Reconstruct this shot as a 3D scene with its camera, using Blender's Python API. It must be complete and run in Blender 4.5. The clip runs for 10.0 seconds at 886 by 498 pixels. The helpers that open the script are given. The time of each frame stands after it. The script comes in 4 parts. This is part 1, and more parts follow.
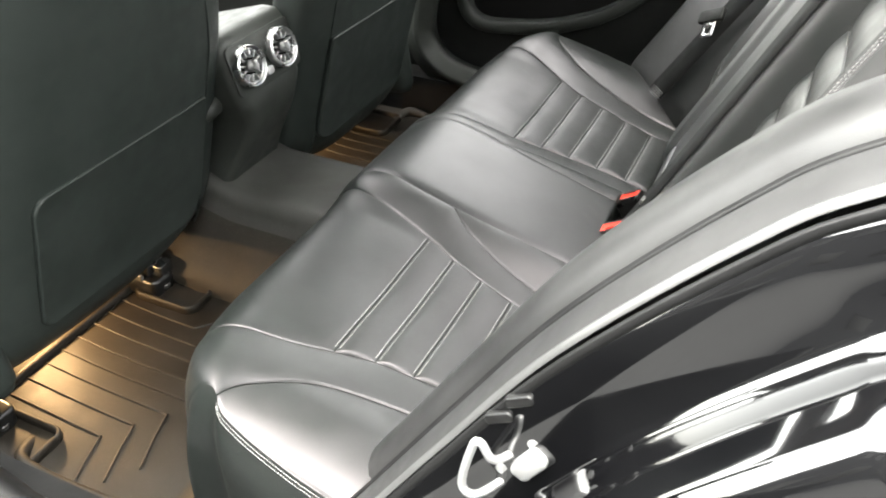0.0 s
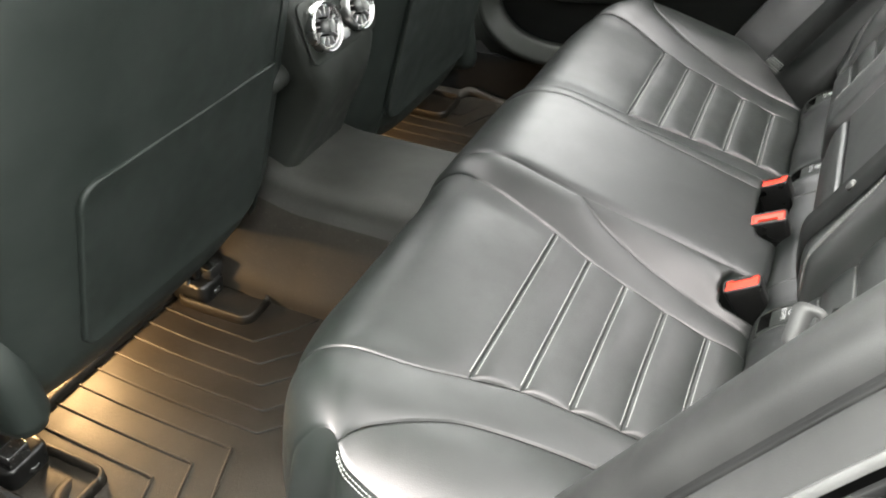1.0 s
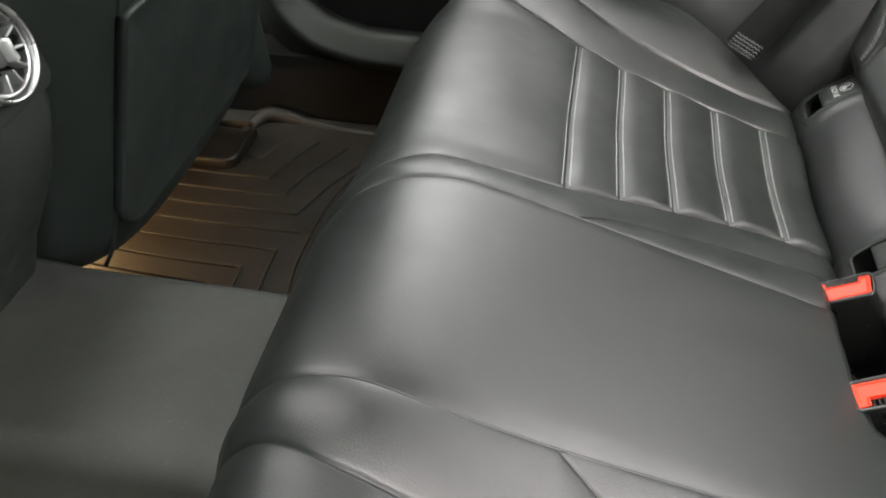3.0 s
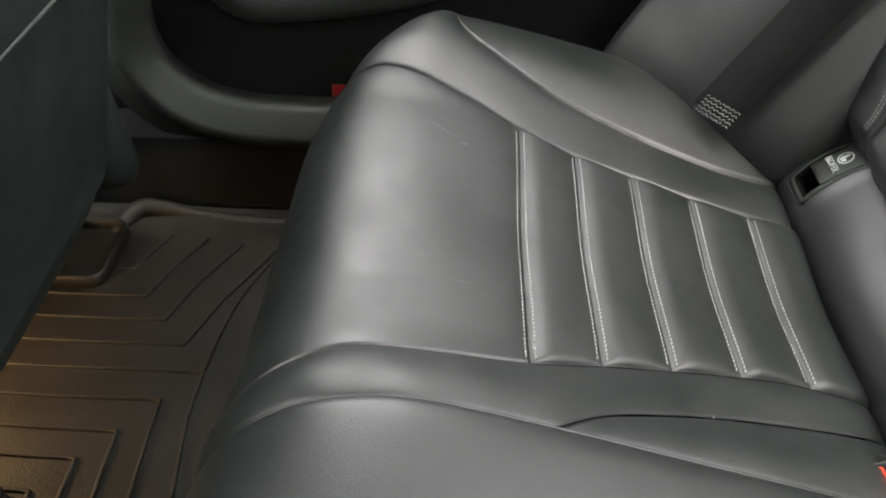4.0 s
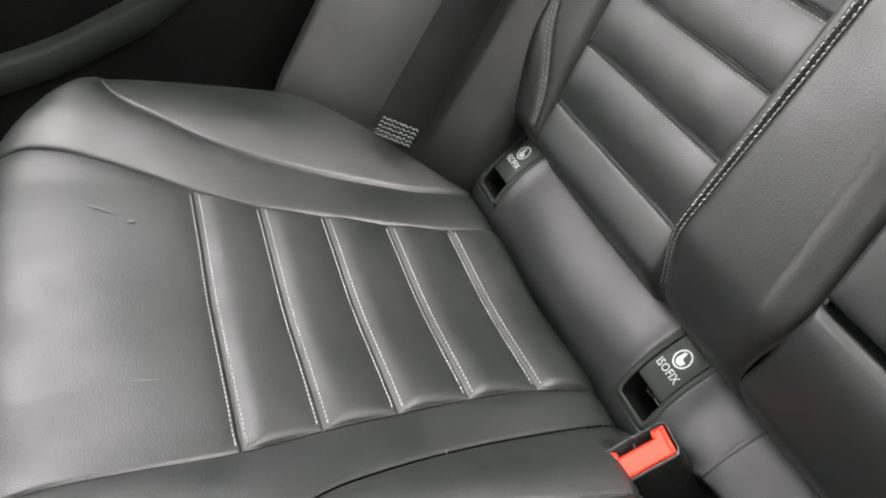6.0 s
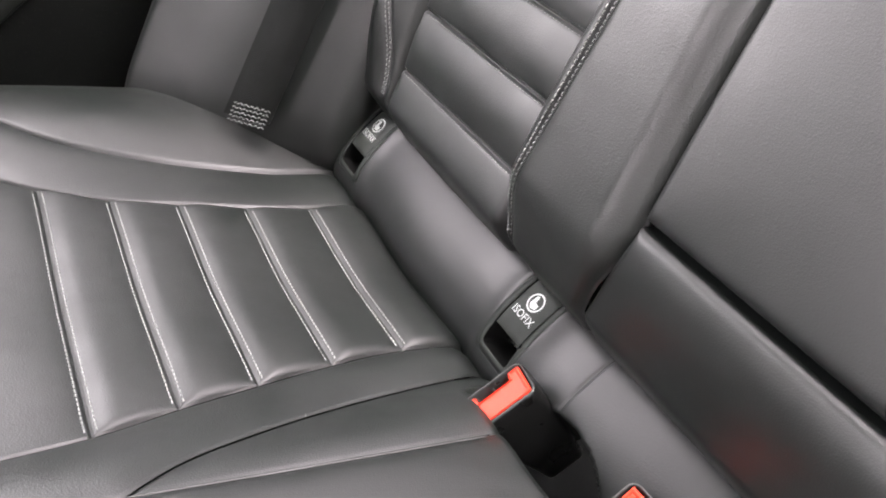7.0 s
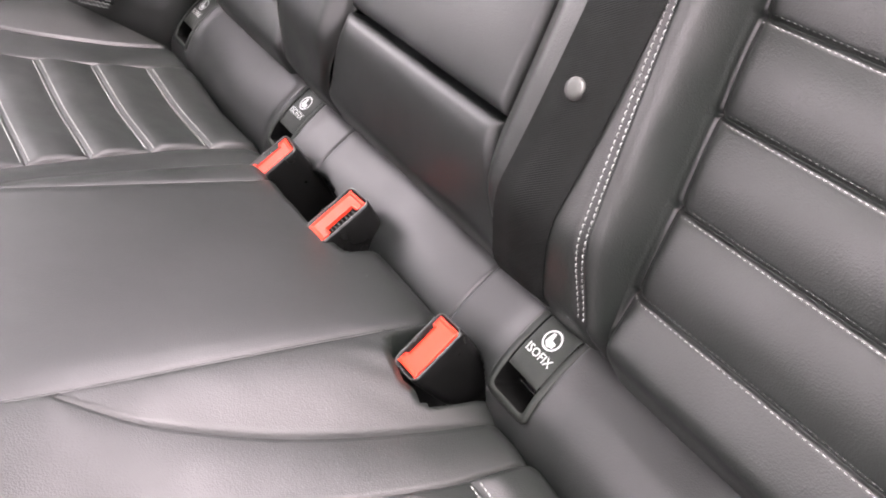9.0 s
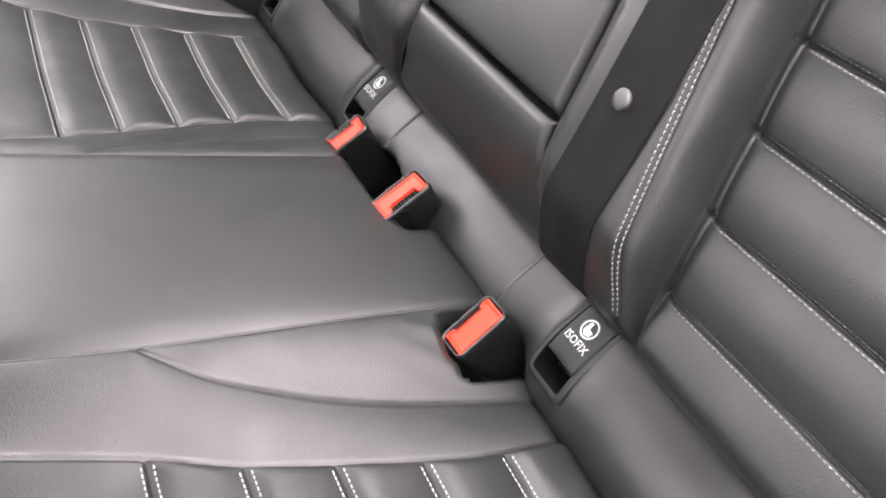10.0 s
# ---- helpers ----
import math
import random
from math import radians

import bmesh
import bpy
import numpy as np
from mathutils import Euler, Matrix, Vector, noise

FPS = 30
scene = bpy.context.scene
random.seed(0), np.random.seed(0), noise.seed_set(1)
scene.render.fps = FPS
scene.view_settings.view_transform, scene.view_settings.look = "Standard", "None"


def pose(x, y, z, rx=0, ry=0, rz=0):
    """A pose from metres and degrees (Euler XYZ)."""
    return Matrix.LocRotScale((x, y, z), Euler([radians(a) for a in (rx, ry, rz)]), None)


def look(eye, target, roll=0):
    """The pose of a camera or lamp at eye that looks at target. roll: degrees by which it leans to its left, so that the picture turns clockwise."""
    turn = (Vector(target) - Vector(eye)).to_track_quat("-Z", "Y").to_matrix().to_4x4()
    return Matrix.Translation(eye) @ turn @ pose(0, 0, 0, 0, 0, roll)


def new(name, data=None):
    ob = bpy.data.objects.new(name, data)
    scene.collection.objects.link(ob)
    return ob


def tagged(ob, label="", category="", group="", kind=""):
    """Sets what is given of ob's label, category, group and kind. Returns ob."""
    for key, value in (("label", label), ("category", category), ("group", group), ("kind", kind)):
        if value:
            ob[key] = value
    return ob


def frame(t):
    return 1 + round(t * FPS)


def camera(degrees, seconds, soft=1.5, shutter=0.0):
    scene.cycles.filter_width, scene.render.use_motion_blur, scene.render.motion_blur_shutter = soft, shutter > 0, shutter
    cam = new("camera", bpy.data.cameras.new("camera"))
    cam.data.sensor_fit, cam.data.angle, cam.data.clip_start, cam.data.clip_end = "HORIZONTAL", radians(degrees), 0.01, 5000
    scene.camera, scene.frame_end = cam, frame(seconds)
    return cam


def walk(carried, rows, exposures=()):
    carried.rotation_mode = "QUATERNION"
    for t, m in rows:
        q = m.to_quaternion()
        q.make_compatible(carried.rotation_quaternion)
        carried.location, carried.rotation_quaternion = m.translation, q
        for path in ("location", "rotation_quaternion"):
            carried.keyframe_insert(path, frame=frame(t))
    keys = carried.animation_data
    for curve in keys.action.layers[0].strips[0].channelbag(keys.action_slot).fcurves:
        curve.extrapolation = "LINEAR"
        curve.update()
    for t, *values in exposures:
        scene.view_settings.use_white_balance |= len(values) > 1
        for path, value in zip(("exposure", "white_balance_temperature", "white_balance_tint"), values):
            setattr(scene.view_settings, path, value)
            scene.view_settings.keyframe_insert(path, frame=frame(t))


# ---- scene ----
cam = camera(54.5, 10.0, 2.0)
PATH = [
    (0, (0.17, -1.146, 1.376), (-0.5, 0.341, 0.219), 1.0),
    (0.5, (0.013, -1.103, 1.291), (-0.653, 0.383, 0.13), 1.1),
    (1, (-0.073, -1.042, 1.238), (-0.71, 0.453, 0.073), 1.5),
    (1.5, (-0.125, -0.871, 1.196), (-0.693, 0.638, 0.013), 1.4),
    (2, (-0.184, -0.721, 1.158), (-0.652, 0.807, -0.044), 1.3),
    (2.2, (-0.208, -0.658, 1.127), (-0.631, 0.875, -0.086), 1.6),
    (3.3, (-0.321, -0.346, 1.048), (-0.486, 1.18, -0.234), 1.6),
    (3.5, (-0.327, -0.287, 1.04), (-0.453, 1.242, -0.242), 1.7),
    (4, (-0.332, -0.192, 1.041), (-0.386, 1.337, -0.248), 0.7),
    (4.5, (-0.354, -0.13, 1.044), (-0.332, 1.398, -0.246), 0.8),
    (5, (-0.334, -0.118, 1.063), (-0.178, 1.401, -0.229), 1.3),
    (5.5, (-0.301, -0.135, 1.046), (0.053, 1.386, -0.204), 0.5),
    (6, (-0.282, -0.152, 1.026), (0.223, 1.341, -0.205), 0.4),
    (7.3, (-0.247, -0.22, 1.003), (0.495, 1.171, -0.228), -0.6),
    (7.5, (-0.251, -0.252, 1.0), (0.524, 1.118, -0.234), -0.2),
    (8, (-0.273, -0.345, 0.993), (0.54, 1.012, -0.231), -0.2),
    (8.5, (-0.261, -0.419, 0.991), (0.586, 0.926, -0.223), 0.3),
    (9, (-0.271, -0.481, 0.989), (0.582, 0.863, -0.222), 0.9),
    (9.5, (-0.27, -0.505, 0.992), (0.544, 0.849, -0.234), 0.7),
    (10, (-0.267, -0.506, 1.03), (0.402, 0.867, -0.261), 0.4),
]
EXPOSURES = [(0.0, 4.90, 6900, 6), (1.0, 4.94, 6900, 4), (2.0, 4.74, 6900, 3), (3.5, 4.73, 6900, 4), (4.5, 4.86, 6850, 5), (5.2, 4.88, 6850, 6), (6.0, 5.0, 6850, 7), (7.5, 5.42, 6900, 17), (8.0, 5.53, 6950, 18), (8.5, 5.46, 6950, 20), (9.5, 5.20, 6950, 18), (10.0, 5.13, 6900, 16)]
SKY, SUN, LAMP = 0.15, 0.12, 0.34
walk(cam, [(t, look(eye, target, roll)) for t, eye, target, roll in PATH], EXPOSURES)

# ---------------------------------------------------------------- light
world = bpy.data.worlds.new("world")
scene.world = world
world.use_nodes = True
wt = world.node_tree
sky = wt.nodes.new("ShaderNodeTexSky")
sky.sky_type, sky.sun_disc = "NISHITA", False
sky.sun_elevation, sky.sun_rotation = radians(75), radians(188)
sky.dust_density, sky.air_density = 2.2, 1.2
wt.nodes["Background"].inputs["Strength"].default_value = SKY
grey = wt.nodes.new("ShaderNodeHueSaturation")  # overcast: nearly white light
grey.inputs["Saturation"].default_value = 0.12
wt.links.new(sky.outputs["Color"], grey.inputs["Color"])
wt.links.new(grey.outputs["Color"], wt.nodes["Background"].inputs["Color"])
sun_data = bpy.data.lights.new("sun", "SUN")
sun_data.energy, sun_data.angle, sun_data.color = SUN, radians(60), (1.0, 0.97, 0.93)
sun = new("sun", sun_data)
sun.matrix_world = look((-0.3, -2.1, 8.0), (0, 0, 0))


def warm_lamp(x, y, z, watts):
    d = bpy.data.lights.new("footwell_lamp", "AREA")
    d.energy, d.color, d.shape, d.size, d.size_y = watts, (1.0, 0.62, 0.30), "RECTANGLE", 0.03, 0.05
    ob = new("footwell_lamp", d)
    ob.matrix_world = look((x, y, z), (x + 0.10, y, z - 0.13))
    return ob


warm_lamp(-0.925, -0.41, 0.478, LAMP)
warm_lamp(-0.925, 0.33, 0.478, LAMP * 0.50)


# ---------------------------------------------------------------- materials
def mat(name, colour, rough=0.5, metal=0.0, spec=0.5, grain=0.0, size=600.0, kind="cells", vary=0.12, wrinkle=0.0, rough_vary=0.08,
        coat=0.0, dust=0.0, trans=0.0, second=None, tint=(1.0, 1.0, 1.0)):
    """A node material: colour with two scales of variation, grain bump at real size, wrinkles, dust."""
    m = bpy.data.materials.new(name)
    m.use_nodes = True
    nt = m.node_tree
    b = nt.nodes["Principled BSDF"]
    b.inputs["Metallic"].default_value = metal
    b.inputs["Specular IOR Level"].default_value = spec
    b.inputs["Specular Tint"].default_value = (*tint, 1.0)
    b.inputs["Coat Weight"].default_value = coat
    b.inputs["Coat Roughness"].default_value = 0.03
    b.inputs["Transmission Weight"].default_value = trans
    co = nt.nodes.new("ShaderNodeTexCoord").outputs["Object"]

    def tex(kind_, scale, detail=3.0):
        n = nt.nodes.new({"cells": "ShaderNodeTexVoronoi", "ribs": "ShaderNodeTexWave"}.get(kind_, "ShaderNodeTexNoise"))
        n.inputs["Scale"].default_value = scale
        if kind_ == "ribs":
            n.bands_direction = "DIAGONAL"
            n.inputs["Distortion"].default_value = 0.4
        elif kind_ != "cells":
            n.inputs["Detail"].default_value = detail
        nt.links.new(co, n.inputs["Vector"])
        return n.outputs["Distance"] if kind_ == "cells" else n.outputs["Fac"]

    def remap(src, a, z, lo=0.3, hi=0.7):
        n = nt.nodes.new("ShaderNodeMapRange")
        n.inputs["From Min"].default_value, n.inputs["From Max"].default_value = lo, hi
        n.inputs["To Min"].default_value, n.inputs["To Max"].default_value = a, z
        nt.links.new(src, n.inputs["Value"])
        return n.outputs["Result"]

    def mix(fac, a, z, blend="MIX"):
        n = nt.nodes.new("ShaderNodeMix")
        n.data_type, n.blend_type = "RGBA", blend
        for sock, v in ((n.inputs[0], fac), (n.inputs[6], a), (n.inputs[7], z)):
            if hasattr(v, "links"):
                nt.links.new(v, sock)
            else:
                sock.default_value = v if sock is n.inputs[0] else (*v, 1.0)
        return n.outputs[2]

    big, small = tex("noise", 9.0), tex("noise", 160.0)
    hi_c = tuple(min(1.0, c * (1 + vary) + 0.002) for c in colour)
    lo_c = tuple(c * (1 - vary) for c in colour)
    col = mix(remap(big, 0.0, 1.0), lo_c, hi_c)
    col = mix(remap(small, 0.0, 0.35), col, second if second else lo_c)
    if dust:
        d = remap(tex("noise", 420.0, 2.0), 0.0, dust, 0.62, 0.74)
        col = mix(d, col, (0.30, 0.28, 0.25))
    nt.links.new(col, b.inputs["Base Color"])
    nt.links.new(remap(tex("noise", 28.0), max(0.02, rough - rough_vary), min(1.0, rough + rough_vary)), b.inputs["Roughness"])
    if grain:
        g = nt.nodes.new("ShaderNodeBump")
        g.inputs["Strength"].default_value, g.inputs["Distance"].default_value = grain, 0.0006
        nt.links.new(tex(kind, size), g.inputs["Height"])
        last = g
        if wrinkle:
            w = nt.nodes.new("ShaderNodeBump")
            w.inputs["Strength"].default_value, w.inputs["Distance"].default_value = wrinkle, 0.004
            nt.links.new(tex("noise", 45.0, 4.0), w.inputs["Height"])
            nt.links.new(w.outputs["Normal"], g.inputs["Normal"])
        nt.links.new(last.outputs["Normal"], b.inputs["Normal"])
    return m


LEATHER = mat("black_leather", (0.0052, 0.0072, 0.0062), 0.45, spec=0.60, rough_vary=0.060, tint=(1.0, 0.92, 0.965), grain=0.20, size=1000.0, wrinkle=0.022, vary=0.12)
LEATHER_MATT = mat("matt_black_leather", (0.0052, 0.0068, 0.0061), 0.43, spec=0.57, rough_vary=0.03, tint=(1.0, 0.925, 0.97), grain=0.13, size=1100.0, wrinkle=0.03, vary=0.10)
SEATBACK = mat("charcoal_seat_shell", (0.0086, 0.0114, 0.0102), 0.55, spec=0.25, grain=0.22, size=1100.0, vary=0.08, wrinkle=0.03)
THREAD = mat("white_thread", (0.21, 0.21, 0.205), 0.7, grain=0.2, size=2500.0)
PLASTIC = mat("grained_black_plastic", (0.005, 0.0055, 0.005), 0.55, spec=0.18, grain=0.25, size=1300.0, dust=0.04)
PLASTIC_GREY = mat("charcoal_trim_plastic", (0.010, 0.0115, 0.0100), 0.52, spec=0.30, grain=0.25, size=1200.0)
BUCKLE = mat("black_buckle_plastic", (0.004, 0.004, 0.004), 0.32, spec=0.35, grain=0.05, size=900.0)
SHINY = mat("shiny_black_plastic", (0.008, 0.008, 0.008), 0.18, dust=0.25, grain=0.03)
# near-black base colour stands in for the deep shade inside recesses
PIT = mat("recess_shade_black", (0.0018, 0.0018, 0.0018), 0.8, spec=0.05)
RUBBER = mat("brown_black_floor_liner", (0.0080, 0.0065, 0.0048), 0.52, spec=0.20, grain=1.0, size=620.0, kind="noise", vary=0.35, dust=0.06, second=(0.0125, 0.0098, 0.0068))
TUNNEL_MAT = mat("grey_black_liner_hump", (0.0120, 0.0122, 0.0106), 0.55, spec=0.38, grain=0.4, size=1600.0, kind="noise", vary=0.15, dust=0.06)
CARPET = mat("black_carpet", (0.006, 0.006, 0.006), 0.95, grain=0.9, size=1500.0, kind="noise", vary=0.35, spec=0.1)
WEBBING = mat("black_belt_webbing", (0.0036, 0.0038, 0.0037), 0.76, spec=0.14, grain=0.35, size=300.0, kind="ribs", vary=0.15)
RED = mat("red_button_plastic", (0.56, 0.029, 0.013), 0.42, spec=0.25, grain=0.03, vary=0.1)
REFLECTOR = mat("dark_red_reflector", (0.16, 0.006, 0.006), 0.35, grain=0.03)
SILVER = mat("silver_metal", (0.50, 0.50, 0.50), 0.28, metal=1.0, grain=0.05, rough_vary=0.1)
PALE_RIM = mat("grey_plastic_rim", (0.045, 0.043, 0.042), 0.45, grain=0.03)
SATIN = mat("satin_silver_plastic", (0.34, 0.34, 0.34), 0.35, metal=0.6, grain=0.05)
DULL = mat("dull_grey_metal", (0.026, 0.026, 0.0265), 0.5, spec=0.35)
SCUFF = mat("pale_scuff", (0.075, 0.075, 0.075), 0.6)
BOLT = mat("dull_zinc", (0.10, 0.10, 0.10), 0.40, metal=0.5, grain=0.05)
PRINT = mat("white_print", (0.46, 0.46, 0.46), 0.5)
PAINT = mat("black_car_paint", (0.0012, 0.0012, 0.0015), 0.08, grain=0.0, coat=1.0, rough_vary=0.03)
SEAL = mat("grey_black_rubber_seal", (0.005, 0.005, 0.0052), 0.50, spec=0.28, grain=0.12, size=900.0)
# grey base colour imitates the sky mirrored in the black flange
FLANGE_SHEEN = mat("flange_sky_sheen_grey", (0.021, 0.021, 0.0213), 0.50, spec=0.32, grain=0.08, size=900.0)
ARCH = mat("grey_black_soft_trim", (0.012, 0.012, 0.0122), 0.46, spec=0.55, grain=0.14, size=900.0, wrinkle=0.02)
LINING = mat("pale_headliner", (0.30, 0.295, 0.285), 0.95, grain=0.3, size=1500.0, kind="noise")
# wall colour kept dark so the black paint mirrors something dark
FACADE_DARK = mat("darkened_facade_wall", (0.035, 0.035, 0.036), 0.85, grain=0.6, size=90.0, kind="noise", vary=0.2)
ASPHALT = mat("dark_asphalt", (0.05, 0.05, 0.05), 0.85, grain=0.6, size=90.0, kind="noise", vary=0.25)


def tinted_glass(name, shade):
    """Privacy glass: lets through a share of the light and mirrors a little of it."""
    m = bpy.data.materials.new(name)
    m.use_nodes = True
    nt = m.node_tree
    clear, gloss, both = (nt.nodes.new("ShaderNodeBsdf" + k) if k != "mix" else nt.nodes.new("ShaderNodeMixShader") for k in ("Transparent", "Glossy", "mix"))
    clear.inputs["Color"].default_value = (*shade, 1.0)
    gloss.inputs["Roughness"].default_value = 0.02
    both.inputs[0].default_value = 0.05
    nt.links.new(clear.outputs[0], both.inputs[1])
    nt.links.new(gloss.outputs[0], both.inputs[2])
    nt.links.new(both.outputs[0], nt.nodes["Material Output"].inputs["Surface"])
    return m


CLEAR = tinted_glass("clear_glass", (0.95, 0.96, 0.955))

# ---------------------------------------------------------------- mesh helpers
def thing(name, label, category, at=(0, 0, 0), group="", kind=""):
    ob = new(name)
    ob.empty_display_size = 0.05
    ob.location = at
    return tagged(ob, label, category, group, kind)


def section(name, parent, label=""):
    """An Empty that gathers the pieces of one part of a thing."""
    ob = new(name)
    ob.empty_display_size = 0.05
    ob.parent = parent
    ob.matrix_parent_inverse = Matrix.Translation(-parent.location)
    if label:
        tagged(ob, label)
    return ob


def link(name, verts, faces, material, parent=None, label="", smooth=True):
    me = bpy.data.meshes.new(name)
    me.from_pydata([tuple(v) for v in verts], [], faces)
    me.update()
    if smooth:
        me.polygons.foreach_set("use_smooth", [True] * len(me.polygons))
    me.materials.append(material)
    ob = new(name, me)
    if parent is not None:
        ob.parent = parent
        ob.matrix_parent_inverse = Matrix.Translation(-parent.location) if parent.type == "EMPTY" else Matrix.Identity(4)
    if label:
        tagged(ob, label)
    return ob


def part(name, bm, material, parent=None, label="", smooth=True):
    me = bpy.data.meshes.new(name)
    bm.to_mesh(me)
    bm.free()
    if smooth:
        me.polygons.foreach_set("use_smooth", [True] * len(me.polygons))
    me.materials.append(material)
    ob = new(name, me)
    if parent is not None:
        ob.parent = parent
        ob.matrix_parent_inverse = Matrix.Translation(-parent.location) if parent.type == "EMPTY" else Matrix.Identity(4)
    if label:
        tagged(ob, label)
    return ob


def sheet(name, pts, material, parent=None, label="", flip=False):
    """A grid of points (n, m, 3) as a smooth mesh."""
    n, m = pts.shape[:2]
    idx = np.arange(n * m).reshape(n, m)
    q = np.stack([idx[:-1, :-1], idx[1:, :-1], idx[1:, 1:], idx[:-1, 1:]], -1).reshape(-1, 4)
    if flip:
        q = q[:, ::-1]
    return link(name, pts.reshape(-1, 3).tolist(), q.tolist(), material, parent, label)


def loops(name, rings, material, parent=None, label="", cap=(True, True), smooth=True):
    """Closed rings of equally many points, bridged one to the next."""
    n = len(rings[0])
    verts = [tuple(p) for r in rings for p in r]
    faces = []
    for k in range(len(rings) - 1):
        a, b = k * n, (k + 1) * n
        faces += [(a + i, a + (i + 1) % n, b + (i + 1) % n, b + i) for i in range(n)]
    if cap[0]:
        faces.append(tuple(reversed(range(n))))
    if cap[1]:
        faces.append(tuple(range((len(rings) - 1) * n, len(rings) * n)))
    return link(name, verts, faces, material, parent, label, smooth)


def rect(w, h, r, seg=5):
    """A rounded rectangle round the origin, counter-clockwise."""
    r = min(r, w / 2 - 1e-5, h / 2 - 1e-5)
    out = []
    for cx, cy, a0 in ((w / 2 - r, h / 2 - r, 0), (-w / 2 + r, h / 2 - r, 90), (-w / 2 + r, -h / 2 + r, 180), (w / 2 - r, -h / 2 + r, 270)):
        for k in range(seg + 1):
            a = radians(a0 + 90 * k / seg)
            out.append((cx + r * math.cos(a), cy + r * math.sin(a)))
    return out


def rounded(name, w, d, h, r, material, parent, m=None, label="", bevel=None):
    """A block with rounded corners and softened rims: w x d plan, h high, base at z = 0, placed by m."""
    e = bevel if bevel is not None else min(r, h / 2) * 0.5
    m = m or Matrix.Identity(4)
    rings = []
    for inset, z in ((e, 0), (e * 0.3, e * 0.3), (0, e), (0, h - e), (e * 0.3, h - e * 0.3), (e, h)):
        rings.append([m @ Vector((x, y, z)) for x, y in rect(w - 2 * inset, d - 2 * inset, max(r - inset, 0.0005))])
    return loops(name, rings, material, parent, label)


def smooth_line(pts, n):
    """n points evenly along a smooth line through pts (Catmull-Rom)."""
    p = np.array(pts, float)
    e = np.vstack([2 * p[0] - p[1], p, 2 * p[-1] - p[-2]])
    out = []
    for k in range(1, len(e) - 2):
        for u in np.linspace(0, 1, 24, endpoint=False):
            a, b, c, d = e[k - 1], e[k], e[k + 1], e[k + 2]
            out.append(0.5 * (2 * b + (c - a) * u + (2 * a - 5 * b + 4 * c - d) * u * u + (3 * b - a - 3 * c + d) * u ** 3))
    out.append(p[-1])
    out = np.array(out)
    s = np.r_[0, np.cumsum(np.linalg.norm(np.diff(out, axis=0), axis=1))]
    t = np.linspace(0, s[-1], n)
    return np.stack([np.interp(t, s, out[:, k]) for k in range(out.shape[1])], -1)


def sweep(name, line, section, material, parent=None, label="", up=(0, 0, 1), closed=True):
    """A section [(side, up)] carried along a line."""
    line = np.array(line, float)
    tan = np.gradient(line, axis=0)
    tan /= np.linalg.norm(tan, axis=1)[:, None]
    rings = []
    for p, t in zip(line, tan):
        side = np.cross(t, up)
        side /= np.linalg.norm(side)
        u = np.cross(side, t)
        rings.append([p + side * a + u * b for a, b in section])
    if closed:
        return loops(name, rings, material, parent, label)
    return sheet(name, np.array(rings), material, parent, label)


def stitches(name, rows, parent, step=0.0040, length=0.0029, thick=0.00042):
    """Rows of thread stitches: each row is (points, normals)."""
    verts, faces = [], []
    for pts, nor in rows:
        pts, nor = np.array(pts), np.array(nor)
        s = np.r_[0, np.cumsum(np.linalg.norm(np.diff(pts, axis=0), axis=1))]
        for c in np.arange(step / 2, s[-1] - step / 2, step):
            ends = []
            for w, lift in ((-0.5, -0.0003), (-0.3, 0.0006), (0.3, 0.0006), (0.5, -0.0003)):
                at = c + w * length
                p = np.array([np.interp(at, s, pts[:, k]) for k in range(3)])
                n = np.array([np.interp(at, s, nor[:, k]) for k in range(3)])
                n /= np.linalg.norm(n)
                ends.append((p, n, lift))
            d = ends[3][0] - ends[0][0]
            d /= np.linalg.norm(d) + 1e-9
            base = len(verts)
            for p, n, lift in ends:
                side = np.cross(n, d)
                for a, b in ((-1, 0), (0, 1), (1, 0)):
                    verts.append(p + side * a * thick + n * (lift + b * thick))
            for k in range(3):
                a = base + 3 * k
                faces += [(a, a + 1, a + 4, a + 3), (a + 1, a + 2, a + 5, a + 4)]
    return link(name, verts, faces, THREAD, parent, "white double topstitching")


def ease(v):
    v = np.clip(v, 0, 1)
    return v * v * (3 - 2 * v)


def dense(n, edge=0.16):
    """0..1 with samples crowded at both ends."""
    u = np.linspace(0, 1, n)
    return u + edge * -np.sin(2 * np.pi * u) / 1.0 * 0.9


# ---------------------------------------------------------------- bench cushion
SIDE_Z = 0.40
PROFILE = smooth_line([(-0.0330, 0.500), (-0.0345, 0.535), (-0.0375, 0.553), (-0.0450, 0.563), (-0.060, 0.5695), (-0.120, 0.587), (-0.20, 0.6095), (-0.28, 0.632), (-0.35, 0.652), (-0.395, 0.662),
                       (-0.425, 0.660), (-0.450, 0.646), (-0.470, 0.620), (-0.481, 0.585), (-0.484, 0.540), (-0.480, 0.470), (-0.470, 0.385)], 700)
P_S = np.r_[0, np.cumsum(np.linalg.norm(np.diff(PROFILE, axis=0), axis=1))]
P_TAN = np.gradient(PROFILE, axis=0) / np.gradient(P_S)[:, None]
P_LEN = P_S[-1]
TOP_N = int(np.argmin(PROFILE[:, 0] > -0.44))


def s_of(x):
    """Way along the cushion's profile to the place x of its upper side."""
    return float(np.interp(-x, -PROFILE[:TOP_N, 0], P_S[:TOP_N]))


S_FRONT = s_of(-0.43)


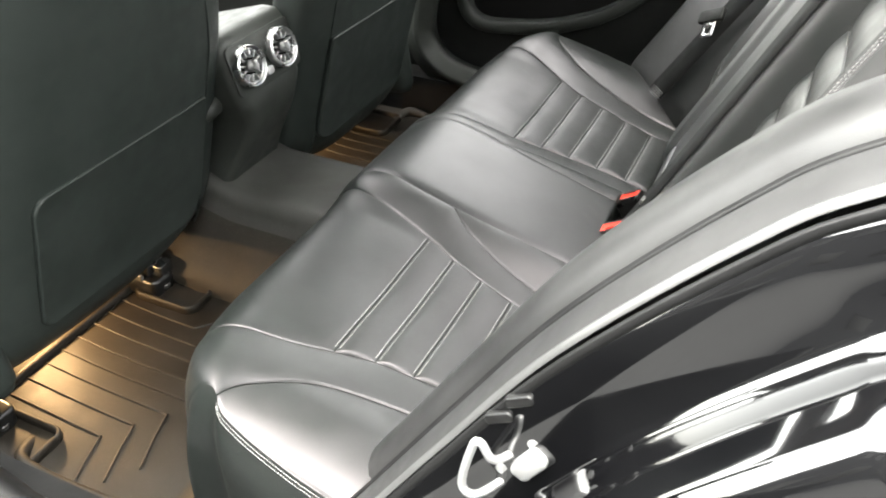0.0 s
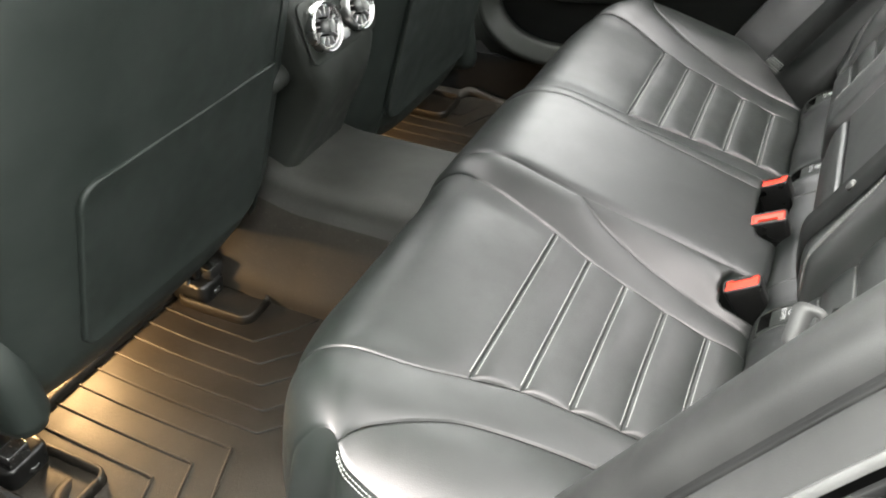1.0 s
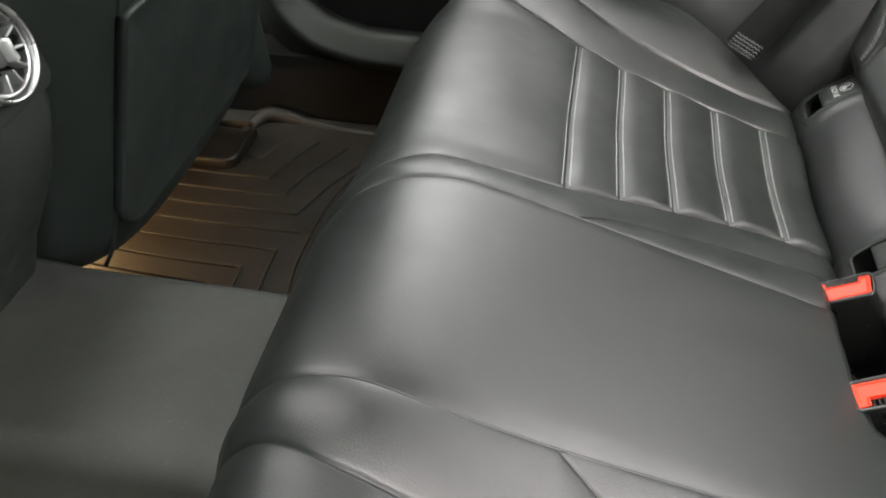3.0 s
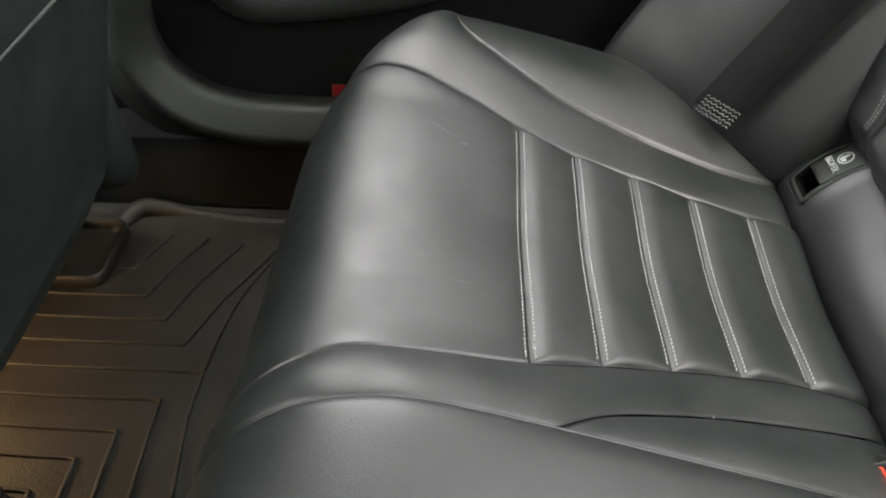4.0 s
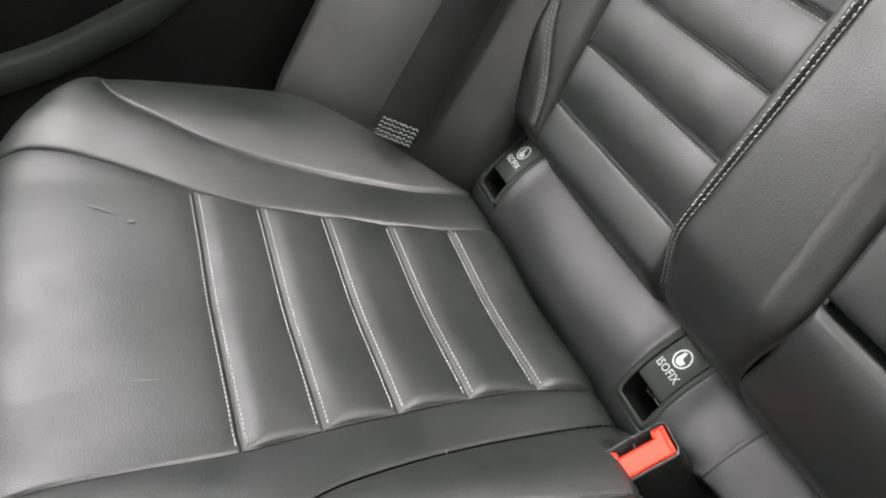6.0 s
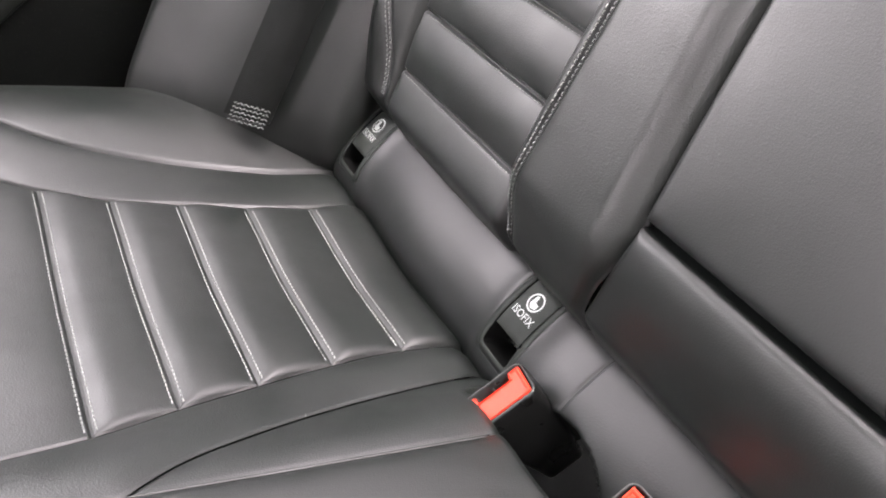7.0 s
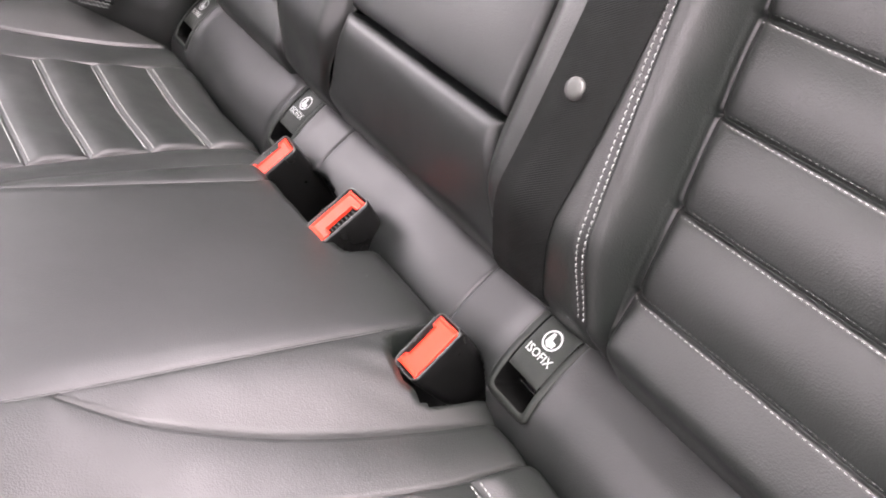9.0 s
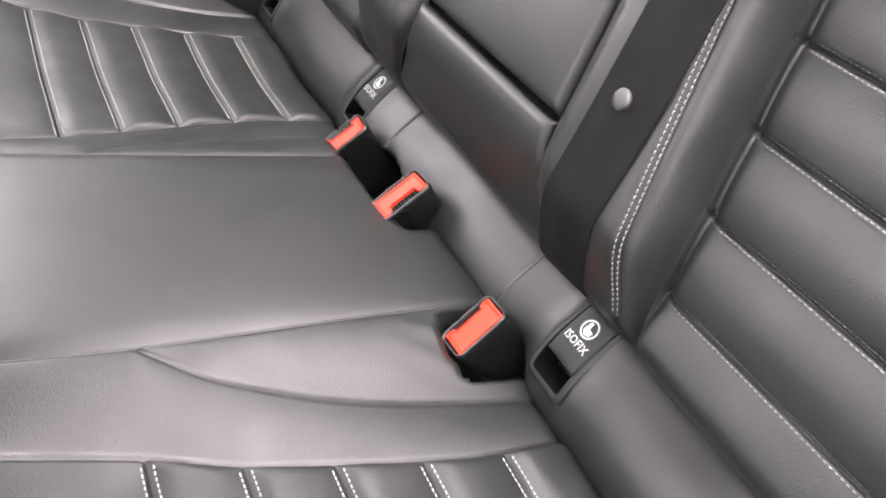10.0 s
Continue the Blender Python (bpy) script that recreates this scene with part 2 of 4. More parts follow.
def cushion_height(s, y):
    """How far the padding stands off the plain profile."""
    a = np.abs(y)
    front = 1 - 0.55 * ease((s - s_of(-0.36)) / 0.12)
    h = 0.027 * front * (1 - ease((a - 0.095) / 0.105))
    h += 0.016 * ease((a - 0.45) / 0.11) * (1 - ease((s - S_FRONT) / 0.10))
    h -= 0.005 * np.exp(-((a - 0.315) / 0.07) ** 2) * (1 - ease((s - s_of(-0.30)) / 0.08))
    out = np.clip((a - 0.575) / 0.075, 0, 1)
    h -= 0.040 * (1 - np.sqrt(np.clip(1 - out ** 2, 0, 1))) * (0.35 + 0.65 * ease((s - s_of(-0.33)) / 0.12))
    for y0, y1, edge in ((-0.014, 0.158, -0.079), (-0.168, -0.108, -0.091)):
        inside = ease((y - y0) / 0.012) * ease((y1 - y) / 0.012)
        round_off = 0.010 * (2 * (y - y0) / (y1 - y0) - 1) ** 2
        h -= 0.085 * inside * ease((s_of(edge) - round_off - s) / 0.007)
    # rear end drops steeply into the crease before the roll
    h -= 0.026 * (1 - ease((a - 0.105) / 0.06)) * ease((s_of(-0.0490) - s) / 0.009)
    # soft folds in front of the buckle pockets
    for y0, wide, high in ((-0.135, 0.040, 0.0004), (0.10, 0.050, 0.0001), (0.015, 0.03, 0.0001)):
        h += high * np.sin((y - 0.55 * s) * 250.0) * np.exp(-((s - s_of(-0.100)) / 0.020) ** 2 - ((y - y0) / wide) ** 2)
    return h


def cushion(s, y, lift=0.0):
    """Point and normal on the cushion."""
    s, y = np.broadcast_arrays(np.asarray(s, float), np.asarray(y, float))
    x = np.interp(s, P_S, PROFILE[:, 0])
    z = np.interp(s, P_S, PROFILE[:, 1])
    tx, tz = np.interp(s, P_S, P_TAN[:, 0]), np.interp(s, P_S, P_TAN[:, 1])
    nx, nz = tz, -tx
    h = cushion_height(s, y) + lift
    corner = 0.070 * np.clip((np.abs(y) - 0.42) / 0.19, 0, 1.2) ** 2 * ease((s - s_of(-0.33)) / 0.13)
    return np.stack([x + nx * h + corner, y, z + nz * h], -1), np.stack([nx, 0 * nx, nz], -1)


def curve_of(pairs):
    """y as a smooth function of the way s, from (x or ('s', way), y) pairs."""
    ss = np.array([p[0][1] if isinstance(p[0], tuple) else s_of(p[0]) for p in pairs])
    yy = np.array([p[1] for p in pairs])
    order = np.argsort(ss)
    ss, yy = ss[order], yy[order]
    fine = smooth_line(np.stack([ss, yy], -1), 200)
    return lambda s: np.interp(s, fine[:, 0], fine[:, 1])


END = ("s", P_LEN)
LIP = ("s", S_FRONT + 0.05)
y_mid = curve_of([(-0.02, 0.105), (-0.10, 0.107), (-0.20, 0.110), (-0.285, 0.113), (-0.36, 0.112), (-0.41, 0.104), (LIP, 0.096), (END, 0.090)])
y_leaf = curve_of([(-0.02, 0.186), (-0.06, 0.183), (-0.12, 0.175), (-0.17, 0.165), (-0.21, 0.153), (-0.25, 0.137), (-0.285, 0.1135)])
y_in = curve_of([(-0.02, 0.217), (-0.084, 0.221), (-0.138, 0.215), (-0.19, 0.205), (-0.24, 0.194), (-0.29, 0.179), (-0.35, 0.167), (-0.40, 0.157), (LIP, 0.136), (END, 0.128)])
y_out = curve_of([(-0.02, 0.424), (-0.084, 0.418), (-0.138, 0.422), (-0.187, 0.430), (-0.238, 0.439), (-0.286, 0.457), (-0.34, 0.482), (-0.395, 0.498), (LIP, 0.512), (END, 0.520)])
y_pad = curve_of([(-0.02, 0.480), (-0.08, 0.476), (-0.12, 0.479), (-0.195, 0.494), (-0.266, 0.518), (-0.305, 0.545), (-0.34, 0.578), (-0.371, 0.6125)])
y_edge = curve_of([(-0.02, 0.645), (-0.18, 0.645), (-0.27, 0.639), (-0.33, 0.628), (-0.372, 0.612), (-0.41, 0.606), (LIP, 0.608), (END, 0.610)])
S_SPLIT, S_TIP = s_of(-0.284), s_of(-0.371)


def y_strip(s):
    s = np.asarray(s, float)
    return np.where(s < S_SPLIT, y_leaf(np.minimum(s, S_SPLIT)), y_mid(s))


def y_rim(s):
    s = np.asarray(s, float)
    return np.where(s < S_TIP, y_pad(np.minimum(s, S_TIP)), y_edge(s))


rear_seat = thing("rear_seat", "black leather rear bench seat with pleated inserts and white stitching", "car seat", (-0.25, 0, 0.39))
bench = section("bench_cushion", rear_seat)


def panel(name, s0, s1, ya, yb, side, ns, ny, seam=(1, 1, 1, 1), puff=0.0, depth=0.0040, width=0.0042, material=LEATHER, parent=bench, label="",
          base=cushion, reach=0.013, reach_y=None, saw=0.0, soft_tip=1.0):
    """A leather panel between two seams y = ya(s), yb(s) and the ways s0, s1; its rims dip into the seams.
    seam: dips at s0, s1, ya, yb."""
    u = np.clip(dense(ns), 0, 1)
    v = np.clip(dense(ny), 0, 1)
    s = s0 + (s1 - s0) * u[:, None] + 0 * v[None]
    a, b = ya(s), yb(s)
    y = a + (b - a) * v[None]
    gaps = [np.abs(s - s0), np.abs(s1 - s), np.abs(y - a), np.abs(b - y)]
    dip = np.zeros_like(s)
    full = np.ones_like(s)
    for g, k, far in zip(gaps, seam, (reach, reach, reach_y or reach, reach_y or reach)):
        if k:
            dip += (k(s) if callable(k) else k) * depth * np.exp(-(g / width) ** 2)
            full *= 1 - np.exp(-(g / far) ** 1.25)
    if saw:
        r_ = gaps[1] / 0.013
        rise = r_ / (1 + r_ ** 6) ** (1 / 6)
        ends = (1 - np.exp(-(gaps[2] / (reach_y or reach)) ** 1.25)) * (1 - np.exp(-(gaps[3] / (reach_y or reach)) ** 1.25))
        dip -= saw * rise * ends * np.clip(gaps[0] / (s1 - s0), 0, 1) ** 1.2
    dip = dip * (soft_tip + (1 - soft_tip) * np.clip((b - a) / 0.035, 0, 1))
    lift = -np.minimum(dip, depth * 1.3) + puff * full
    pts, _ = base(s, y * side, lift)
    return sheet(name, pts, material, parent, label, flip=side < 0)


def const(v):
    return lambda s: v + 0 * np.asarray(s)


panel("center_panel", 0.0, P_LEN, lambda s: -y_mid(s), y_mid, 1, 240, 90, (0, 0, 0.2, 0.2), 0.002, width=0.0030, material=LEATHER_MATT)
def tip_fade(s):
    """The seam grows shallow where the pad's tip runs out."""
    return 0.9 - 0.90 * np.exp(-((s - S_TIP) / 0.040) ** 2)


LINES = (-0.289, -0.240, -0.190, -0.138, -0.084)
for side in (1, -1):
    panel("leaf_panel", 0.0, S_SPLIT, y_mid, y_leaf, side, 110, 36, (0, 0, 0.15, 0.8), 0.010, 0.0036, width=0.0022, reach=0.028, soft_tip=0.6)
    panel("inner_strip", 0.0, P_LEN, y_strip, y_in, side, 240, 34, (0, 0, 0.3, 0.9), 0.0054, 0.0020, width=0.0018, reach=0.017)
    panel("front_panel", s_of(LINES[0]), P_LEN, y_in, y_out, side, 170, 90, (0.9, 0, 0.9, 0.9), 0.0036, 0.0014, width=0.0013, reach=0.012)
    ways = [s_of(x) for x in LINES] + [0.0]
    for k in range(5):
        panel("pleat", ways[k + 1], ways[k], y_in, y_out, side, 34, 90, (0.9, 0.9, 0.9, 0.9) if k < 4 else (0, 0.9, 0.9, 0.9), 0.0026, 0.0009, width=0.0011, reach_y=0.0030, saw=0.0038)
    panel("outer_strip", 0.0, P_LEN, y_out, y_rim, side, 240, 40, (0, 0, 0.9, tip_fade), 0.0034, 0.0022, width=0.0018, reach=0.014)
    panel("bolster_pad", 0.0, S_TIP, y_pad, y_edge, side, 150, 60, (0, 0, 0.9, 0.4), 0.0085, 0.0038, width=0.0028, reach=0.040, soft_tip=0.2)
    # outer flank under the piped rim
    s = np.linspace(s_of(-0.10), P_LEN, 90)
    rim, _ = cushion(s, y_edge(s) * side, -0.0015)
    rows = []
    for d, o in ((0, 0), (0.004, 0.0022), (0.011, 0.0050), (0.024, 0.0095), (0.05, 0.016), (0.10, 0.015), (0.20, 0.010)):
        r = rim.copy()
        r[:, 1] += side * o
        r[:, 2] = np.maximum(r[:, 2] - d, SIDE_Z - 0.02)
        rows.append(r)
    sheet("flank", np.array(rows), LEATHER, bench, flip=side < 0)
    # stitching: two rows at each pleat line, one pair along the rim
    for x in LINES:
        rows = []
        for off in (-0.0033, 0.0033):
            y = np.linspace(float(y_in(s_of(x))) + 0.004, float(y_out(s_of(x))) - 0.004, 60)
            p, n = cushion(np.full(60, s_of(x) + off), y * side, 0.0012 if off < 0 else 0.0004)
            rows.append((p, n))
        stitches("stitching", rows, bench, 0.0040, 0.0029, 0.00050)
    rows = []
    for out, drop in ((0.0022, 0.0040), (0.0041, 0.0086)):
        s = np.linspace(s_of(-0.12), s_of(-0.368), 70)
        p, n = cushion(s, y_edge(s) * side, -0.0015)
        p[:, 1] += side * (out + 0.0003)
        p[:, 2] -= drop
        n[:, 1] = side * 1.0
        rows.append((p, n))
    stitches("stitching", rows, bench)

# fine piping along the centre seams
for side in (1, -1):
    s = np.linspace(s_of(-0.085), S_FRONT + 0.10, 160)
    p, _ = cushion(s, y_mid(s) * side, -0.0009)
    sweep("seam_piping", p, [(0.0009 * math.cos(a), 0.0009 * math.sin(a)) for a in np.linspace(0, 2 * np.pi, 9)[:-1]], LEATHER, bench)

# pale scuffs on the far front panel and lint by the buckles
for x, y, long, wide, turn in ((-0.357, 0.418, 0.022, 0.0016, 150), (-0.350, 0.414, 0.012, 0.0010, 150), (-0.337, 0.404, 0.006, 0.0028, 20), (-0.336, 0.237, 0.016, 0.0007, 4), (-0.178, 0.158, 0.007, 0.0007, 70), (-0.070, -0.050, 0.004, 0.0007, 30), (-0.082, -0.030, 0.003, 0.0006, 80)):
    a = radians(turn)
    ring = []
    for k in range(10):
        p, q = 0.5 * long * math.cos(k * math.pi / 5) * (1 + 0.25 * math.sin(3 * k)), 0.5 * wide * math.sin(k * math.pi / 5)
        gx, gy = x + p * math.cos(a) - q * math.sin(a), y + p * math.sin(a) + q * math.cos(a)
        pt, _ = cushion(np.array(s_of(gx)), np.array(gy), 0.0046 if abs(gy) > 0.12 else 0.0034)
        ring.append(tuple(pt))
    link("scuff", ring, [tuple(range(10))], SCUFF, bench, "pale scuff on the leather", False)

# ---------------------------------------------------------------- roll behind the cushion, with anchor covers
ROLL = smooth_line([(-0.022, 0.500), (-0.034, 0.535), (-0.0375, 0.555), (-0.0365, 0.573), (-0.029, 0.590), (-0.0155, 0.605), (0.0, 0.6165), (0.009, 0.6220), (0.017, 0.6240), (0.0245, 0.6215), (0.031, 0.614), (0.040, 0.607), (0.060, 0.602), (0.095, 0.600)], 300)
R_S = np.r_[0, np.cumsum(np.linalg.norm(np.diff(ROLL, axis=0), axis=1))]
R_TAN = np.gradient(ROLL, axis=0) / np.gradient(R_S)[:, None]
COVERS = (0.452, 0.180, -0.186, -0.452)
R_LABEL = float(np.interp(0.0, ROLL[60:, 0], R_S[60:]))


def roll_at(a, y, lift=0.0):
    """Point and normal on the roll, a metres up its section."""
    a, y = np.broadcast_arrays(np.asarray(a, float), np.asarray(y, float))
    x, z = np.interp(a, R_S, ROLL[:, 0]), np.interp(a, R_S, ROLL[:, 1])
    nx, nz = -np.interp(a, R_S, R_TAN[:, 1]), np.interp(a, R_S, R_TAN[:, 0])
    h = np.zeros_like(a) + lift
    for y0 in (0.109, -0.109):
        h = h - 0.0014 * np.exp(-((y - y0) / 0.0013) ** 2)
    for c in COVERS:
        h = h - 0.030 * ease((0.0205 - np.abs(y - c)) / 0.003) * ease((0.0360 - np.abs(a - R_LABEL + 0.0157)) / 0.003)
        h = h + 0.0022 * np.exp(-(np.maximum(np.abs(y - c) - 0.021, 0) / 0.010) ** 2)
    for y0, y1, top in ((0.048, 0.138, 0.034), (-0.018, 0.044, 0.050), (-0.170, -0.108, 0.040)):
        mid, half = (y0 + y1) / 2, (y1 - y0) / 2
        arch = np.sqrt(np.clip(1 - ((y - mid) / half) ** 2, 0, 1))
        h = h - 0.055 * ease(arch * 4.0) * ease((R_LABEL - top - 0.030 * (1 - arch) - a) / 0.007)
    h = h + 0.0012 * np.sin(y * 31.0 + 1.3) * np.cos(a * 40.0)
    return np.stack([x + nx * h, y, z + nz * h], -1), np.stack([nx, 0 * nx, nz], -1)


roll = section("lower_roll", rear_seat, "smooth black leather roll with anchor covers")
for y0, y1 in ((-0.50, -0.109), (-0.109, 0.109), (0.109, 0.50)):
    aa, yy = np.meshgrid(np.linspace(0, R_S[-1], 100), y0 + (y1 - y0) * np.clip(dense(300, 0.13), 0, 1), indexing="ij")
    sheet("roll_cover", roll_at(aa, yy)[0], LEATHER_MATT, roll, flip=True)


def on_roll(c, a, y, lift):
    """Place beside a cover's middle, without the roll's own dips."""
    a = R_LABEL + a
    x, z = float(np.interp(a, R_S, ROLL[:, 0])), float(np.interp(a, R_S, ROLL[:, 1]))
    nx, nz = -float(np.interp(a, R_S, R_TAN[:, 1])), float(np.interp(a, R_S, R_TAN[:, 0]))
    return Vector((x + nx * lift, c + y, z + nz * lift))


def text_mesh(body, size):
    cu = bpy.data.curves.new("print", "FONT")
    cu.body, cu.size, cu.align_x, cu.align_y = body, size, "CENTER", "CENTER"
    cu.resolution_u = 2
    ob = new("print", cu)
    bpy.context.view_layer.update()
    me = bpy.data.meshes.new_from_object(ob.evaluated_get(bpy.context.evaluated_depsgraph_get()))
    out = [tuple(v.co) for v in me.vertices], [tuple(p.vertices) for p in me.polygons]
    bpy.data.objects.remove(ob)
    return out


WORD = text_mesh("ISOFIX", 0.0125)


def anchor_cover(c):
    t = thing("isofix_cover", "black plastic child seat anchor cover with white ISOFIX print", "anchor cover", on_roll(c, 0, 0, -0.02), "isofix covers along the roll")
    A0 = -0.018
    place = on_roll

    def at_roll(c_, a, y, lift):
        return place(c_, a * 0.87, y * 0.87, lift)

    def ring(w, h, r, lift, a0=A0):
        return [at_roll(c, a0 + q, -p, lift) for p, q in rect(w, h, r, 6)]

    def long_ring(w, h, r, lift, a0):
        """A rounded rectangle with extra points down its long sides, to follow the roll."""
        out = []
        pts = rect(w, h, r, 5)
        for k, (p, q) in enumerate(pts):
            p2, q2 = pts[(k + 1) % len(pts)]
            n = 8 if abs(q2 - q) > h * 0.5 else 1
            out += [at_roll(c, a0 + q + (q2 - q) * j / n, -(p + (p2 - p) * j / n), lift) for j in range(n)]
        return out

    R = lambda w, h, r, lift: long_ring(w, h, r, lift, A0)
    loops("frame", [R(0.0495, 0.086, 0.009, -0.003), R(0.0490, 0.0855, 0.009, 0.0012), R(0.0478, 0.0845, 0.008, 0.0024), R(0.0384, 0.0735, 0.005, 0.0027),
                    R(0.0368, 0.0715, 0.004, 0.0018)], PLASTIC_GREY, t, cap=(False, False))
    # walls and floor of the opening: shade of a deeper hole put into the colour
    loops("opening", [R(0.0368, 0.0715, 0.004, 0.0018), R(0.0366, 0.0713, 0.004, 0.0004), R(0.0366, 0.0710, 0.004, -0.029)], PIT, t, "opening behind the flap, coloured black as deep shade", cap=(False, False))
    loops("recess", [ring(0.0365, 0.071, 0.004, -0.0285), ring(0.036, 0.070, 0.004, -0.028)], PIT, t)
    FA, FH, FW = -0.0082, 0.0490, 0.0342
    u = np.linspace(-0.5, 0.5, 9)
    k = np.linspace(-0.5, 0.5, 22)
    top = np.array([[at_roll(c, FA + FH * q, -FW * p, 0.0026 - (0.0010 if abs(p) > 0.49 or abs(q) > 0.49 else 0)) for p in u] for q in k])
    sheet("flap", top, PLASTIC_GREY, t, "matt black flap", flip=True)
    edge = [at_roll(c, FA - FH / 2, -FW * p, 0.0016) for p in u]
    low = [at_roll(c, FA - FH / 2 + 0.002, -FW * p, -0.003) for p in u]
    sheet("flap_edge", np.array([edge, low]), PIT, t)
    bar = [[at_roll(c, A0 - 0.028 + 0.0028 * math.cos(w), y, -0.021 + 0.0028 * math.sin(w)) for w in np.linspace(0, 2 * np.pi, 9)[:-1]] for y in np.linspace(-0.020, 0.020, 5)]
    loops("anchor_bar", bar, SHINY, t)
    verts, faces = WORD
    wide = max(v[0] for v in verts) - min(v[0] for v in verts)
    f = 0.0262 / wide
    link("lettering", [at_roll(c, -0.0142 + v[1] * f * 1.05, -v[0] * f, 0.0030) for v in verts], faces, PRINT, t, "white printed word", False)
    n = 32
    ring_v = [at_roll(c, r * math.sin(2 * math.pi * k / n), -r * math.cos(2 * math.pi * k / n), 0.0030) for r in (0.0082, 0.0069) for k in range(n)]
    link("ring_sign", ring_v, [(k, (k + 1) % n, n + (k + 1) % n, n + k) for k in range(n)], PRINT, t, smooth=False)
    seat = [(-0.0035, 0.005), (-0.001, 0.0055), (0.0, 0.000), (0.0045, -0.0005), (0.004, -0.0045), (-0.001, -0.006), (-0.0045, -0.003)]
    link("seat_sign", [at_roll(c, q, -p, 0.0030) for p, q in seat], [tuple(range(7))], PRINT, t, smooth=False)
    return t


for c in COVERS:
    anchor_cover(c)


# ---------------------------------------------------------------- belt buckles
def buckle(x, y, z, notch, lean=33.0, yaw=0.0, slot=0.0070, size=1.1):
    """x, y, z: middle of the red face; notch: side of the slot along y."""
    t = thing("belt_buckle", "black seat belt buckle with red release button", "belt buckle", (x, y, z - 0.04), "belt buckles in the bench")
    m = pose(x, y, z, 0, -lean, yaw) @ Matrix.Scale(size, 4)
    rings = []
    for w, d, r, h in ((0.030, 0.014, 0.005, -0.095), (0.036, 0.018, 0.006, -0.07), (0.043, 0.023, 0.006, -0.045), (0.047, 0.026, 0.006, -0.010), (0.047, 0.026, 0.005, -0.002),
                       (0.0455, 0.0245, 0.0045, 0.0005), (0.0435, 0.0225, 0.004, 0.0), (0.043, 0.022, 0.004, -0.014)):
        rings.append([m @ Vector((p, q, h)) for p, q in rect(w, d, r)])
    loops("body", rings, BUCKLE, t)
    rim = [[m @ Vector((p, q, h)) for p, q in rect(w, d, 0.005)] for w, d, h in ((0.0460, 0.0250, 0.0002), (0.0460, 0.0250, 0.0008), (0.0450, 0.0240, 0.0008), (0.0450, 0.0240, 0.0002))]
    loops("rim", rim + [rim[0]], PALE_RIM, t, "thin grey rim", cap=(False, False))
    k = notch
    outline = [(-0.0205, -0.0100 * k), (-0.0140, -0.0100 * k), (-0.0135, (slot - 0.0100) * k), (0.0135, (slot - 0.0100) * k), (0.0140, -0.0100 * k), (0.0205, -0.0100 * k), (0.0205, 0.0100 * k), (-0.0205, 0.0100 * k)]
    if k < 0:
        outline = outline[::-1]
    mid = (sum(p for p, _ in outline) / 8, sum(q for _, q in outline) / 8)
    rings = [[m @ Vector((mid[0] + (p - mid[0]) * f, mid[1] + (q - mid[1]) * f, h)) for p, q in outline] for f, h in ((1, -0.003), (1, -0.0008), (0.985, -0.0001), (0.95, 0.0002), (0.90, 0.0000), (0.86, -0.0009))]
    loops("release_button", rings, RED, t, "red plastic release button", smooth=False)
    for p in np.linspace(-0.010, 0.010, 7) if slot > 0.006 else (0.0,):
        rib = [[m @ Vector((p + dx, -0.0072 * k + dy, h)) for dx, dy in ((-0.0006, -0.0022), (0.0006, -0.0022), (0.0006, 0.0022), (-0.0006, 0.0022))] for h in (-0.006, -0.0014)]
        loops("slot_rib", rib, PLASTIC, t, smooth=False)
    return t


buckle(-0.060, 0.129, 0.604, -1, 32, -6, 0.0055, 1.04)
buckle(-0.053, 0.014, 0.613, 1, 26, 4, 0.0070, 1.05)
buckle(-0.0635, -0.1375, 0.605, -1, 32, 3, 0.0030, 0.98)

# ---------------------------------------------------------------- backrest
B_UP, B_N = np.array((0.432, 0.0, 0.902)), np.array((-0.902, 0.0, 0.432))
B_0 = np.array((0.0, 0.0, 0.655))
B_TOP = 0.60


def w_of(z):
    return (z - B_0[2]) / B_UP[2]


def st_mid(w):
    return 0.2240 - 0.0150 * ease((np.asarray(w) - 0.03) / 0.21)


def back_height(w, y):
    a = np.abs(y)
    h = 0.032 * ease((w + 0.022) / 0.075) * np.sqrt(1 - np.clip((a - st_mid(w) + 0.026) / 0.028, 0, 1) ** 2) * (1 - 0.25 * ease((0.125 - a) / 0.02))
    h = h + 0.020 * np.exp(-((a - 0.468) / 0.028) ** 2) * ease((w + 0.02) / 0.1)
    h = h - 0.008 * np.exp(-((a - st_mid(w) - 0.002) / 0.006) ** 2)
    h = h - 0.034 * ease((0.000 - w) / 0.036) - 0.030 * ease((-0.030 - w) / 0.02)
    return h


def back(w, y, lift=0.0):
    w, y = np.broadcast_arrays(np.asarray(w, float), np.asarray(y, float))
    h = back_height(w, y) + lift
    p = B_0 + w[..., None] * B_UP + h[..., None] * B_N
    p[..., 1] = y
    return p, np.broadcast_to(B_N, p.shape).copy()


backrest = section("backrest", rear_seat)


def st_in(w):
    return 0.186 + 0.0262 * np.clip(1 - np.asarray(w) / 0.21, 0, 1.2) ** 1.1


def st_out(w):
    return 0.440 + 0.030 * ease(np.asarray(w) / 0.13)


def arm_half(w):
    """Half the armrest's width up the backrest."""
    w = np.asarray(w, float)
    return np.where(w < 0.0745, 0.134 - 0.031 * ease((w + 0.03) / 0.1025), 0.103 - 0.008 * ease((w - 0.0765) / 0.38))


